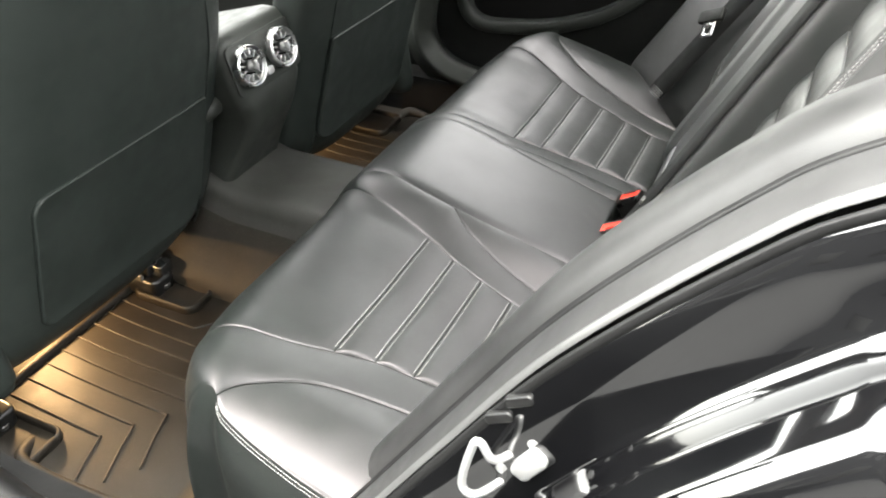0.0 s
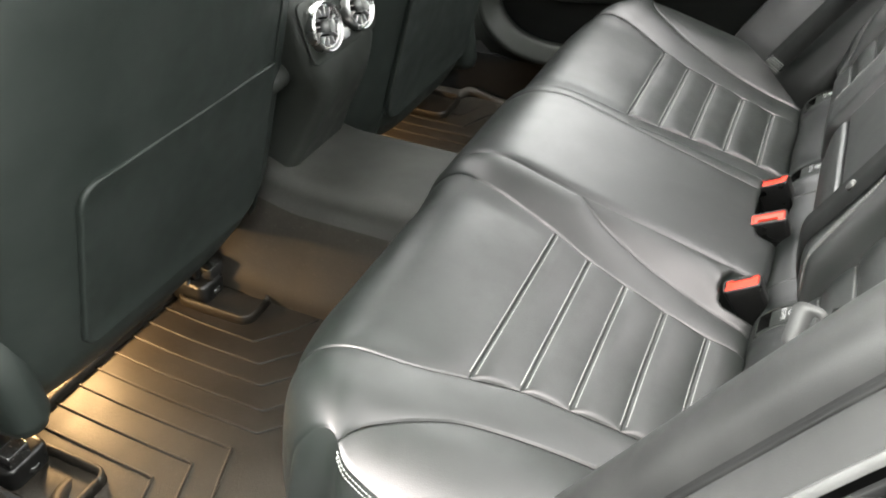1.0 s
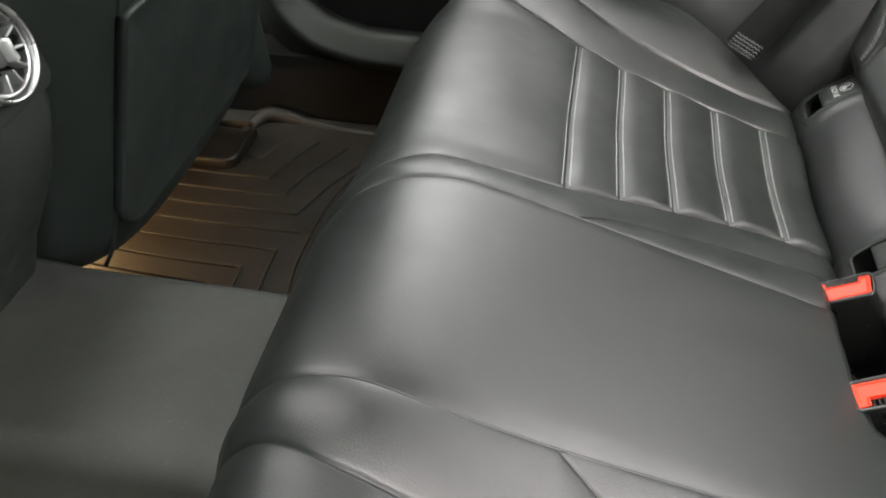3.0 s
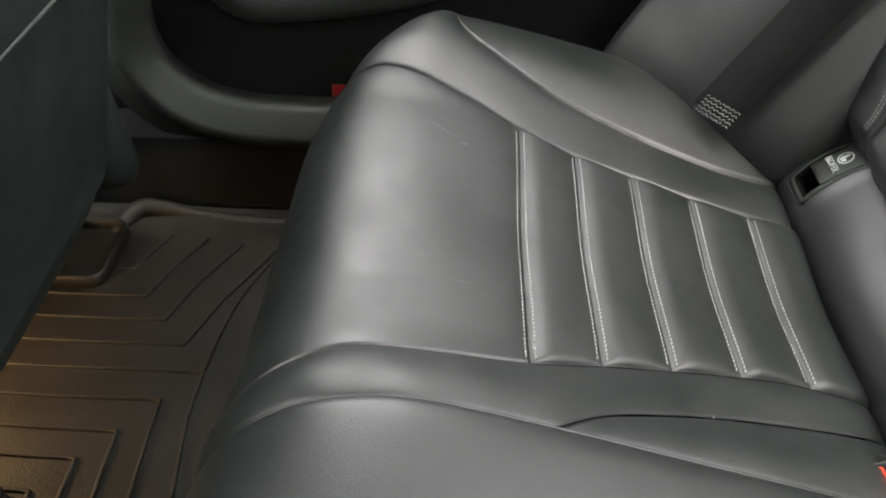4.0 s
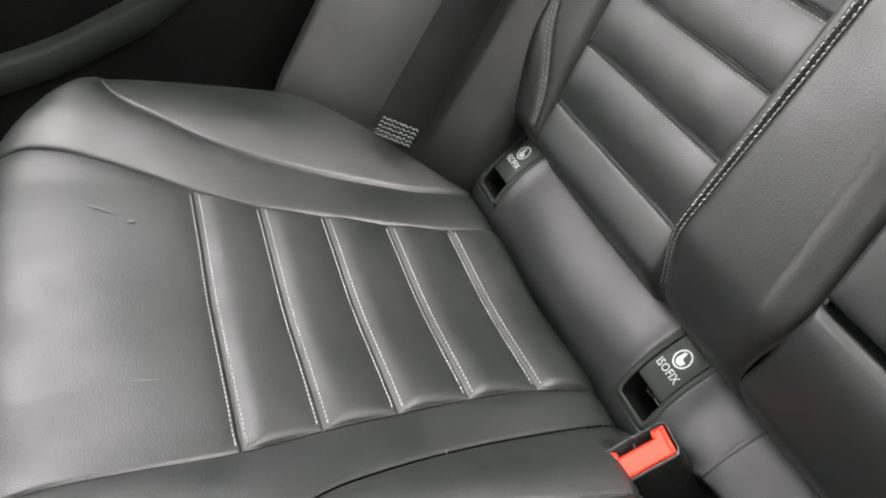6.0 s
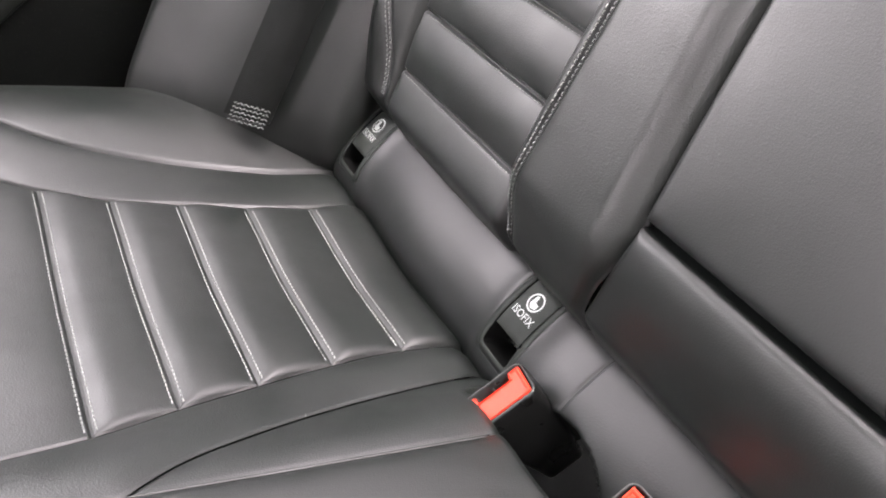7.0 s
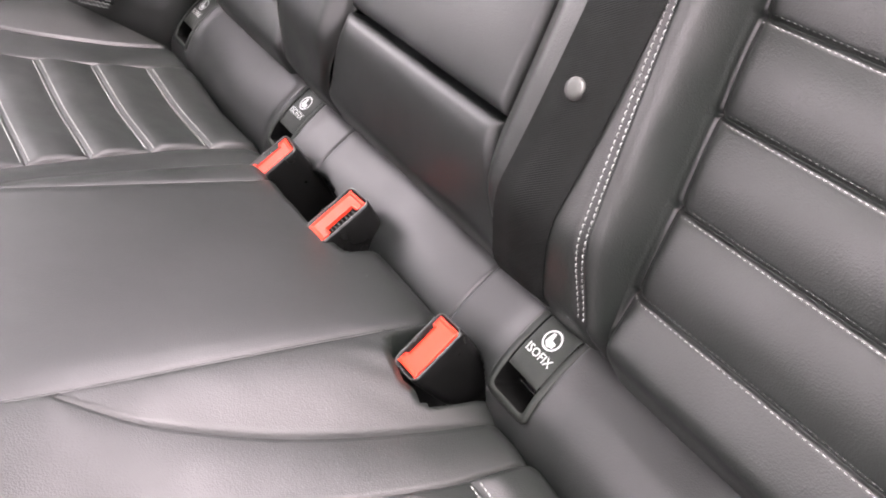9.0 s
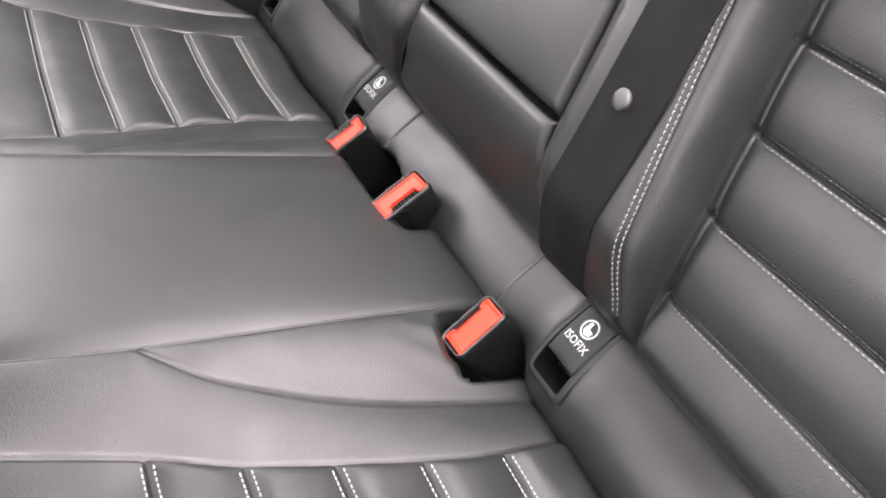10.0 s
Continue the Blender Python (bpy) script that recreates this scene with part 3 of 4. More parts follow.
W_LINES = [w_of(z) for z in (0.683, 0.731, 0.778, 0.825, 0.872, 0.920, 0.968, 1.016, 1.064, 1.112, 1.160)]
for side in (1, -1):
    kw = dict(parent=backrest, base=back)
    panel("inner_bolster", -0.05, B_TOP, lambda w: arm_half(w) - 0.0010, st_in, side, 140, 60, (0, 0, 1.6, 0.9), 0.003, 0.0040, width=0.0036, **kw)
    panel("piping_strip", -0.05, B_TOP, st_in, st_mid, side, 140, 30, (0, 0, 0.7, 0.8), 0.004, 0.0045, width=0.002, reach=0.008, **kw)
    edges = [-0.05] + W_LINES + [B_TOP]
    for k in range(len(edges) - 1):
        panel("pleat", edges[k], edges[k + 1], st_mid, const(0.426), side, 34, 80, (0.9 if k else 0, 0.9, 0.9, 0.5), 0.0060, 0.0030, width=0.0018, reach=0.019, reach_y=0.004, **kw)
    panel("piping_strip", -0.05, B_TOP, const(0.425), st_out, side, 120, 24, (0, 0, 1.5, 0.9), 0.008, 0.0042, reach=0.010, **kw)
    panel("outer_bolster", -0.05, B_TOP, st_out, const(0.500), side, 120, 26, (0, 0, 0.9, 1.0), 0.003, 0.0040, **kw)
    for w in W_LINES:
        rows = []
        for off in (-0.0025, 0.0025):
            y = np.linspace(float(st_mid(w)) + 0.003, 0.4225, 50)
            rows.append(back(np.full(50, w + off), y * side, -0.0007))
        stitches("stitching", rows, backrest, 0.0038, 0.0027, 0.00025)
    for yc in (st_in, st_out):
        rows = []
        for off in (-0.0023, 0.0023):
            w = np.linspace(0.0, B_TOP - 0.02, 160)
            rows.append(back(w, (yc(w) + off) * side, 0.0010 if (yc is st_in) == (off > 0) else 0.0001))
        stitches("stitching", rows, backrest, 0.0040, 0.0027, 0.00038)

# folded centre armrest
armrest = section("folding_armrest", rear_seat, "smooth black leather folded armrest")


def arm_face(w):
    """Height of the armrest's face over the backrest's plane."""
    return 0.026 * ease((w + 0.018) / 0.080) - 0.034 * ease((0.000 - w) / 0.036) - 0.030 * ease((-0.030 - w) / 0.02)


def arm_block(name, w0, w1, half0, half1, r, parent):
    """A padded leather block on the backrest between the ways w0 and w1, its rims rounded by r."""
    u = np.r_[0.0, np.clip(dense(46), 0, 1), 1.0]
    v = np.r_[0.0, np.clip(dense(46), 0, 1), 1.0]
    w = w0 + (w1 - w0) * u[:, None] + 0 * v[None]
    half = half0 + (half1 - half0) * ease(u)[:, None] + 0 * v[None]
    y = half * (2 * v[None] - 1)
    d = np.minimum(np.minimum(w - w0, w1 - w), np.minimum(half - y, half + y))
    k = np.clip((r - d) / r, 0, 1)
    h = arm_face(w) - r * (1 - np.sqrt(1 - k * k)) + 0.002 * (1 - np.exp(-d / 0.02))
    h[0], h[-1] = h[0] - 0.07, h[-1] - 0.07
    h[:, 0], h[:, -1] = h[:, 0] - 0.07, h[:, -1] - 0.07
    pts = B_0 + w[..., None] * B_UP + h[..., None] * B_N
    pts[..., 1] = y
    return sheet(name, pts, LEATHER_MATT, parent)


arm_block("armrest_lip", -0.03, 0.0725, 0.134, 0.103, 0.007, armrest)
arm_block("armrest_panel", 0.0765, B_TOP - 0.14, 0.103, 0.095, 0.007, armrest)
link("backing", [tuple(B_0 + w * B_UP - 0.075 * B_N + np.array((0, y, 0))) for w, y in ((-0.03, -0.52), (-0.03, 0.52), (B_TOP + 0.02, 0.52), (B_TOP + 0.02, -0.52))],
     [(0, 1, 2, 3)], PIT, armrest)

# ---------------------------------------------------------------- side bolsters, each with a belt on the far and near side
for side in (1, -1):
    L0, L1 = np.array((-0.028, 0.462, 0.600)), np.array((-0.200, 0.655, 0.622))
    up = np.array((0.513, 0.0, 0.859))
    nrm = np.cross(L1 - L0, up)
    nrm /= np.linalg.norm(nrm)
    if nrm[0] > 0:
        nrm = -nrm
    u, v = np.meshgrid(np.linspace(-0.16, 1 if side > 0 else 0.66, 64), np.r_[np.linspace(-0.06, 0.06, 30), np.linspace(0.07, 0.62 if side > 0 else 0.30, 50)], indexing="ij")
    lift = 0.014 * np.sin(np.pi * np.clip(u, 0, 1)) - 0.030 * (1 - np.sqrt(np.clip(1 - np.clip((0.030 - v) / 0.07, 0, 1) ** 2, 0, 1)))
    lift -= 0.022 * (1 - np.sqrt(np.clip(1 - np.clip((0.10 - u) / 0.10, 0, 1) ** 2, 0, 1))) + 0.03 * (1 - np.sqrt(np.clip(1 - np.clip((u - 0.92) / 0.08, 0, 1) ** 2, 0, 1)))
    pts = L0 + u[..., None] * (L1 - L0) + v[..., None] * up + lift[..., None] * nrm
    pts[..., 1] *= side
    sheet("side_bolster", pts, LEATHER, rear_seat, flip=side > 0)

    # belt strap along the bolster
    if side < 0:
        continue
    b = thing("seat_belt", "black seat belt lying along the side bolster", "seat belt", (-0.1, 0.52 * side, 0.61), "rear seat belts")
    k = np.linspace(0, 1, 40)
    mid = np.stack([-0.096 + 0.30 * k, 0.520 - 0.012 * k, 0.618 + 0.50 * k], -1) + nrm * 0.017
    cross = (L1 - L0) / np.linalg.norm(L1 - L0)
    rows = []
    for o, h in ((-0.0235, -0.001), (-0.0235, 0.0008), (0.0, 0.0013), (0.0235, 0.0008), (0.0235, -0.001)):
        r = mid + cross * o + nrm * h
        r[:, 1] *= side
        rows.append(r)
    sheet("strap", np.array(rows), WEBBING, b, flip=side > 0)
    # sewn end: zigzag thread rows
    rows = []
    for j in range(5):
        zig = np.stack([mid[0] + up * (-0.005 + 0.0042 * j + 0.0022 * (i % 2)) + cross * (-0.021 + 0.042 * i / 15) + nrm * 0.0016 for i in range(16)])
        zig[:, 1] *= side
        n = np.tile(nrm * np.array((1, side, 1)), (16, 1))
        rows.append((zig, n))
    stitches("sewing", rows, b, 0.0044, 0.0036, 0.0004)


# tongues of the two outer belts
def tongue(at, axis_up, cross, nrm, label):
    t = thing("belt_tongue", label, "belt tongue", at, "belt tongues")
    m = Matrix.Identity(4)
    for i in range(3):
        m[i][0], m[i][1], m[i][2], m[i][3] = cross[i], axis_up[i], nrm[i], at[i]
    m = m @ pose(0, 0, 0, 0, 0, -35)
    rounded("grip", 0.056, 0.030, 0.010, 0.005, PLASTIC, t, m @ pose(0, 0.006, 0))
    rings = []
    for f, h in ((0, 0.003), (0, 0.006)):
        rings.append([m @ Vector((p, q - 0.024, h)) for p, q in rect(0.026, 0.034, 0.004)])
    inner = [[m @ Vector((p, q - 0.028, h)) for p, q in rect(0.014, 0.014, 0.003)] for h in (0.006, 0.003)]
    loops("blade", [rings[0], rings[1], inner[0], inner[1], rings[0]], SILVER, t, "silver metal blade", cap=(False, False))
    return t


tongue((-0.022, 0.503, 0.796), Vector((0.5, 0.0, 0.86)), Vector((-0.65, 0.76, 0.0)).normalized(), Vector((-0.66, -0.55, 0.5)).normalized(), "silver belt tongue with black grip on the strap")
NT_N = Vector((-0.124, -0.78, 0.612)).normalized()
NT_X = Vector((0.92, 0.39, 0.0))
NT_X = (NT_X - NT_N * NT_X.dot(NT_N)).normalized()
NT_Y = NT_N.cross(NT_X)
t = thing("belt_tongue", "pale grey belt tongue plate hanging beside the door opening", "belt tongue", (-0.014, -0.458, 0.803), "belt tongues")
m = Matrix.Identity(4)
for i in range(3):
    m[i][0], m[i][1], m[i][2], m[i][3] = NT_X[i], NT_Y[i], NT_N[i], (-0.014, -0.458, 0.803)[i]
m = m @ pose(0, 0, 0, 0, 0, -22)
out = [[m @ Vector((p * (1 - 0.10 * (q < 0)), q, h)) for p, q in rect(0.027, 0.038, 0.008)] for h in (-0.0018, 0.0018)]
inn = [[m @ Vector((p + 0.006, q - 0.001, h)) for p, q in rect(0.006, 0.024, 0.0028)] for h in (0.0018, -0.0018)]
loops("plate", [out[0], out[1], inn[0], inn[1], out[0]], DULL, t, "pale metal plate with slot", cap=(False, False))
rounded("grip", 0.034, 0.044, 0.012, 0.008, BUCKLE, t, m @ pose(0.026, -0.004, -0.009, 0, 0, 0))
s_ = thing("seat_belt", "black belt strap running up to the pillar", "seat belt", (0.05, -0.48, 0.85), "rear seat belts")
k = np.linspace(0, 1, 24)[:, None]
mid = (1 - k) * np.array((0.000, -0.462, 0.812)) + k * np.array((0.20, -0.53, 1.02)) + np.array((0, 0, -0.01)) * np.sin(np.pi * k)
sheet("strap", np.array([mid + np.array(m.to_3x3() @ Vector((0, 1, 0))) * o for o in (-0.015, 0.0, 0.015)]), WEBBING, s_)

# belt of the centre place, in front of the backrest
belt = thing("center_seat_belt", "black centre seat belt with round stop button over the backrest", "seat belt", (0.02, -0.16, 0.66), "rear seat belts")
w = np.linspace(-0.012, 0.56, 90)
yc = -0.1675 + 0.010 * np.exp(-np.clip(w / 0.06, 0, None) ** 1.2)
rows = []
for o, h in ((-0.022, 0.0), (-0.022, 0.0016), (0.0, 0.0022), (0.022, 0.0016), (0.022, 0.0)):
    tilt = 0.006 * o / 0.0235
    base = back_height(w, np.full_like(w, -0.165))
    p = B_0 + w[:, None] * B_UP + (base + 0.006 + h + tilt * 0.5)[:, None] * B_N
    p[:, 1] = yc + o
    rows.append(p)
sheet("strap", np.array(rows), WEBBING, belt, flip=True)
wb = 0.117
hb = float(back_height(np.array(wb), np.array(-0.15))) + 0.008
cb = B_0 + wb * B_UP + hb * B_N
rings = []
for r, h in ((0.0066, 0.0), (0.0066, 0.0022), (0.0058, 0.0034), (0.0030, 0.0038)):
    rings.append([Vector(cb + np.array((0, -0.163, 0)) + B_UP * r * math.sin(a) + np.array((0, r * math.cos(a), 0)) + B_N * h) for a in np.linspace(0, 2 * np.pi, 25)[:-1]])
loops("stop_button", rings, PALE_RIM, belt, "grey round stop button")

# ---------------------------------------------------------------- floor
MAT_Z = 0.371
floor = link("floor", [(-1.5, -0.70, 0.365), (0.3, -0.70, 0.365), (0.3, 0.72, 0.365), (-1.5, 0.72, 0.365)], [(0, 1, 2, 3)], CARPET, smooth=False)
tagged(floor, "black carpeted car floor", "floor", kind="structure")

RIDGES = ((0.500, -0.690), (0.464, -0.658), (0.428, -0.627), (0.391, -0.597), (0.353, -0.630), (0.314, -0.661), (0.281, -0.690), (0.244, -0.718))


NEAR_RIDGES = ((-0.269, -0.705), (-0.307, -0.670), (-0.343, -0.642), (-0.383, -0.614), (-0.420, -0.598), (-0.456, -0.613), (-0.496, -0.645), (-0.535, -0.676))


def ridge_line(y, xc, k, turn=3):
    """One raised line of the liner: along the car, then off at its corner."""
    pts = [(-0.878, y + 0.007), (-0.80, y + 0.003), (xc, y)]
    if k < turn == 3:
        d = 0.606 - y - 0.006 * k
        pts += [(xc + 0.14 * d, y + 0.42 * d), (xc + 0.41 * d, y + d)]
    elif k < turn:
        reach = 0.075 - 0.006 * k
        pts += [(xc + reach * 0.5, y + reach * 0.58), (xc + reach * 0.92, y + reach * 1.25)]
    elif turn > 3:
        pts += [(xc + 0.014, y - 0.045), (xc + 0.036, y - 0.105)]
    elif k == 3:
        pts += [(xc - 0.001, y - 0.06), (xc + 0.01, y - 0.15)]
    else:
        pts += [(xc + 0.001, y - 0.05), (xc + 0.008, y - 0.30 + 0.028 * k)]
    out = []
    for (ax, ay), (bx, by) in zip(pts, pts[1:]):
        out += [(ax + (bx - ax) * u, ay + (by - ay) * u) for u in np.linspace(0, 1, 14)[:-1]]
    return out + [pts[-1]]


def liner(ridges, y0, y1, label, turn=3):
    t = thing("floor_liner", label, "floor mat", (-0.7, (y0 + y1) / 2, MAT_Z - 0.01), "rear floor liners")
    x = np.linspace(-0.98, -0.40, 120)
    y = np.linspace(y0, y1, 90)
    gx, gy = np.meshgrid(x, y, indexing="ij")
    z = MAT_Z + 0.002 * ease((0.022 - np.minimum(gy - y0, y1 - gy)) / 0.022) + 0.02 * ease((gx + 0.50) / 0.06) + 0.0012 * np.sin(gx * 23 + gy * 9)
    sheet("tray", np.stack([gx, gy, z], -1), RUBBER, t, flip=True)
    sec = [(-0.0022, -0.002), (-0.0018, 0.0016), (-0.0007, 0.0028), (0.0007, 0.0028), (0.0018, 0.0016), (0.0022, -0.002)]
    for k, (yy_, xc) in enumerate(ridges):
        line = ridge_line(yy_, xc, k, turn)
        pts = [(a, b, MAT_Z + 0.0012 * math.sin(a * 23 + b * 9)) for a, b in line if y0 + 0.02 < b < y1 - 0.015]
        sweep("ridge", pts, sec, RUBBER, t)
    if turn == 3:
        for branch in ([(-0.740, 0.549), (-0.718, 0.548), (-0.708, 0.572), (-0.692, 0.609)], [(-0.597, 0.393), (-0.594, 0.440), (-0.584, 0.505), (-0.560, 0.575)]):
            sweep("ridge", smooth_line([(a, b, MAT_Z + 0.0012 * math.sin(a * 23 + b * 9)) for a, b in branch], 30), sec, RUBBER, t)
    outer = max(y0, y1, key=abs)
    inward = -math.copysign(1.0, outer)
    lip = [(a, outer + o * inward, MAT_Z + h) for a, o, h in ((-0.765, 0.058, -0.004), (-0.756, 0.036, 0.006), (-0.742, 0.016, 0.012), (-0.715, 0.011, 0.008), (-0.67, 0.013, -0.002), (-0.60, 0.018, -0.006), (-0.46, 0.020, -0.006))]
    sweep("side_lip", smooth_line(lip, 40), [(-0.012, -0.012), (-0.009, 0.002), (-0.004, 0.008), (0.004, 0.008), (0.009, 0.002), (0.012, -0.012)], RUBBER, t)
    sweep("front_rim", [(-0.885 - 0.004 * math.sin(q), q, MAT_Z + 0.004) for q in np.linspace(y0 + 0.02, y1 - 0.02, 20)], [(-0.009, -0.006), (-0.007, 0.008), (-0.004, 0.011), (0.004, 0.011), (0.007, 0.008), (0.009, -0.006)], RUBBER, t)
    return t


liner(RIDGES, 0.170, 0.668, "dark brown-black rubber floor liner with chevron ridges")
liner(NEAR_RIDGES, -0.640, -0.170, "dark brown-black rubber floor liner lit warm under the seat", 5)

# hump over the tunnel
x = np.linspace(-1.05, -0.44, 40)
sec = smooth_line([(0.185, 0.363), (0.178, 0.392), (0.152, 0.440), (0.112, 0.515), (0.103, 0.538), (0.092, 0.552), (0.078, 0.557), (0.04, 0.559), (0.0, 0.559), (-0.04, 0.559), (-0.078, 0.557), (-0.092, 0.552),
                   (-0.103, 0.538), (-0.112, 0.515), (-0.152, 0.440), (-0.178, 0.392), (-0.185, 0.363)], 90)
pts = np.zeros((40, 90, 3))
pts[..., 0] = x[:, None]
pts[..., 1] = sec[None, :, 0]
pts[..., 2] = sec[None, :, 1] + 0.02 * ease((-0.70 - x[:, None]) / 0.12) * (np.abs(sec[None, :, 0]) < 0.2)
hump = thing("tunnel_liner", "grey-black rubber liner over the floor tunnel, sides coloured brown as lamp glow", "floor mat", (-0.7, 0, 0.37))
# side flaps use the browner, darker liner colour to imitate the lamp's glow
for nm, a, z in (("side_flap", 0, 24), ("top_sheet", 23, 67), ("side_flap", 66, 90)):
    sheet(nm, pts[:, a:z], TUNNEL_MAT if nm == "top_sheet" else RUBBER, hump)


# seat rail covers on the floor
def rail_cover(x, y, yaw, mirror=1, wide=0.076):
    t = thing("seat_rail_cover", "shiny black seat rail end with plastic cover on the floor liner", "rail cover", (x, y, MAT_Z), "seat rail covers")
    m = pose(x, y, MAT_Z, 0, 0, yaw)
    rounded("carpet_inset", 0.118, wide - 0.012, 0.003, 0.010, RUBBER, t, m @ pose(0, 0, 0.001), "grey carpet inside the cut-out")
    rounded("cover", 0.160, wide * 0.86, 0.044, 0.014, BUCKLE, t, m @ pose(-0.098, 0, 0.002, 0, 6, 0))
    rounded("rail", 0.21, 0.034, 0.022, 0.004, SHINY, t, m @ pose(-0.120, 0.010 * mirror, 0.044, 0, 3, 0))
    rounded("rail_lip", 0.150, 0.008, 0.012, 0.002, BOLT, t, m @ pose(-0.118, -0.026 * mirror, 0.040, 0, 3, 0))
    for k in range(3):
        rounded("catch_rib", 0.005, 0.036, 0.008, 0.002, SHINY, t, m @ pose(-0.052 - 0.013 * k, 0.004 * mirror, 0.064, 0, 3, 0))
    rounded("catch", 0.052, 0.044, 0.022, 0.005, BUCKLE, t, m @ pose(-0.062, 0.004 * mirror, 0.044, 0, 8, 0))
    rounded("slide_housing", 0.130, 0.080, 0.130, 0.024, BUCKLE, t, m @ pose(-0.125, 0.030 * mirror, 0.046, 0, 0, 0), "black slide housing under the seat", bevel=0.016)
    rounded("bolt_cap", 0.020, 0.020, 0.010, 0.009, SHINY, t, m @ pose(-0.022, 0.004, 0.010))
    line = [m @ Vector((p, q, 0.006)) for p, q in rect(0.130, wide, 0.016, 6)]
    line = line + [line[0]]
    sweep("rim", [tuple(p) for p in line], [(-0.0050, -0.010), (-0.0036, 0.006), (-0.0018, 0.009), (0.0018, 0.009), (0.0036, 0.006), (0.0046, -0.010)], RUBBER, t)
    return t


rail_cover(-0.800, -0.208, 0, 1, 0.066)
rail_cover(-0.790, -0.596, 0, -1)
rail_cover(-0.800, 0.208, 0, -1, 0.066)
rail_cover(-0.812, 0.568, 0, 1, 0.104)


# ---------------------------------------------------------------- front seats
def shell_x(z):
    return -0.7575 + (z - 0.53) * 0.245 - 0.06 * np.clip((0.53 - z) / 0.1, 0, 1) ** 2


def front_seat(side, back_by, label, wide=0.250):
    t = thing("front_seat", label, "car seat", (-0.95, 0.34 * side, 0.37), "front seats")
    rings = []
    for z in np.r_[np.linspace(0.47, 0.56, 6), np.linspace(0.60, 1.16, 16), 1.185, 1.20]:
        xb = float(shell_x(z)) + back_by
        half = wide - 0.075 * max(0.0, (z - 0.84) / 0.30) ** 1.5
        trim_in = 0.06 * max(0.0, (0.575 - z) / 0.080) ** 2
        deep = 0.13 - (0.09 if z > 1.19 else 0.02 if z > 1.17 else 0)
        ring = []
        for a in np.linspace(0, 2 * np.pi, 65)[:-1]:
            ca, sa = math.cos(a), math.sin(a)
            ex = math.copysign(abs(ca) ** 0.42, ca)
            ey = math.copysign(abs(sa) ** 0.55, sa)
            ring.append((xb - deep / 2 + ex * deep / 2 - 0.012 * abs(ey) ** 3 * (ca > 0), 0.338 * side + ey * (half - (trim_in if ey * side < 0 else 0.0)), z))
        rings.append(ring)
    loops("back_shell", rings, SEATBACK, t)
    # map pocket board with a raised rim
    yin, yout = 0.150, 0.512
    outline = []
    z0, z1 = 0.535, 0.772
    for k, (cy, cz, a0, r) in enumerate(((yout - 0.026, z1 - 0.026, 0, 0.026), (yin + 0.006, z1 - 0.006, 90, 0.006), (yin + 0.05, z0 + 0.05, 180, 0.05), (yout - 0.02, z0 + 0.02, 270, 0.02))):
        for j in range(9):
            a = radians(a0 + 90 * j / 8)
            outline.append((cy + r * math.cos(a), cz + r * math.sin(a)))
    cy, cz = (yin + yout) / 2, (z0 + z1) / 2

    def ring(shrink, lift):
        out = []
        for y, z in outline:
            yy2 = cy + (y - cy) * (1 - shrink / 0.18)
            zz2 = cz + (z - cz) * (1 - shrink / 0.12)
            edge = abs((yy2 - 0.343) / 0.24)
            out.append((float(shell_x(zz2)) + back_by + lift - 0.012 * edge ** 3, yy2 * side, zz2))
        return out if side > 0 else out[::-1]

    loops("pocket_board", [ring(0, -0.004), ring(0, 0.0035), ring(0.0010, 0.0050), ring(0.0026, 0.0056), ring(0.0045, 0.0048), ring(0.05, 0.0042)], SEATBACK, t, "charcoal map pocket board")
    # base with rounded side cover and recliner knob
    rounded("seat_base", 0.46, 0.46, 0.13, 0.05, SEATBACK, t, pose(-1.04 + back_by, 0.343 * side, 0.475), bevel=0.04)
    rounded("side_cover", 0.30, 0.060, 0.170, 0.03, SEATBACK, t, pose(-0.905 + back_by, 0.592 * side, 0.445, 0, -8, 0), bevel=0.026)
    # recliner joint at the inner lower corner
    m = pose(-0.748, -0.114, 0.722, 90, 0, 0) if side < 0 else pose(-0.748, 0.118, 0.582, 90, 0, 18)
    long, wide_ = (0.85, 0.65) if side < 0 else (0.62, 1.15)
    loops("recliner_joint", [[m @ Vector((r * long * math.cos(a), r * wide_ * math.sin(a), h)) for a in np.linspace(0, 2 * np.pi, 33)[:-1]] for r, h in ((0.026, -0.030), (0.032, -0.024), (0.034, -0.010), (0.034, 0.010), (0.029, 0.018), (0.018, 0.022))], PLASTIC_GREY, t, "rounded recliner cover")
    # piped seam down the inner side of the back
    zz = np.linspace(0.50, 1.12, 50)
    seam = [(float(shell_x(z)) + back_by - 0.0098 - 0.004 * max(0.0, (0.56 - z) / 0.06), (0.338 - (wide - 0.066) + 0.10 * max(0.0, (z - 0.84) / 0.30) ** 1.5) * side, z) for z in zz]
    sweep("seam_piping", seam, [(0.0022 * math.cos(a), 0.0022 * math.sin(a)) for a in np.linspace(0, 2 * np.pi, 9)[:-1]], SEATBACK, t, up=(1, 0, 0))
    return t


front_seat(-1, 0.0, "charcoal front seat back with hard map pocket board", 0.264)
front_seat(1, 0.057, "charcoal front seat back in shadow across the tunnel")

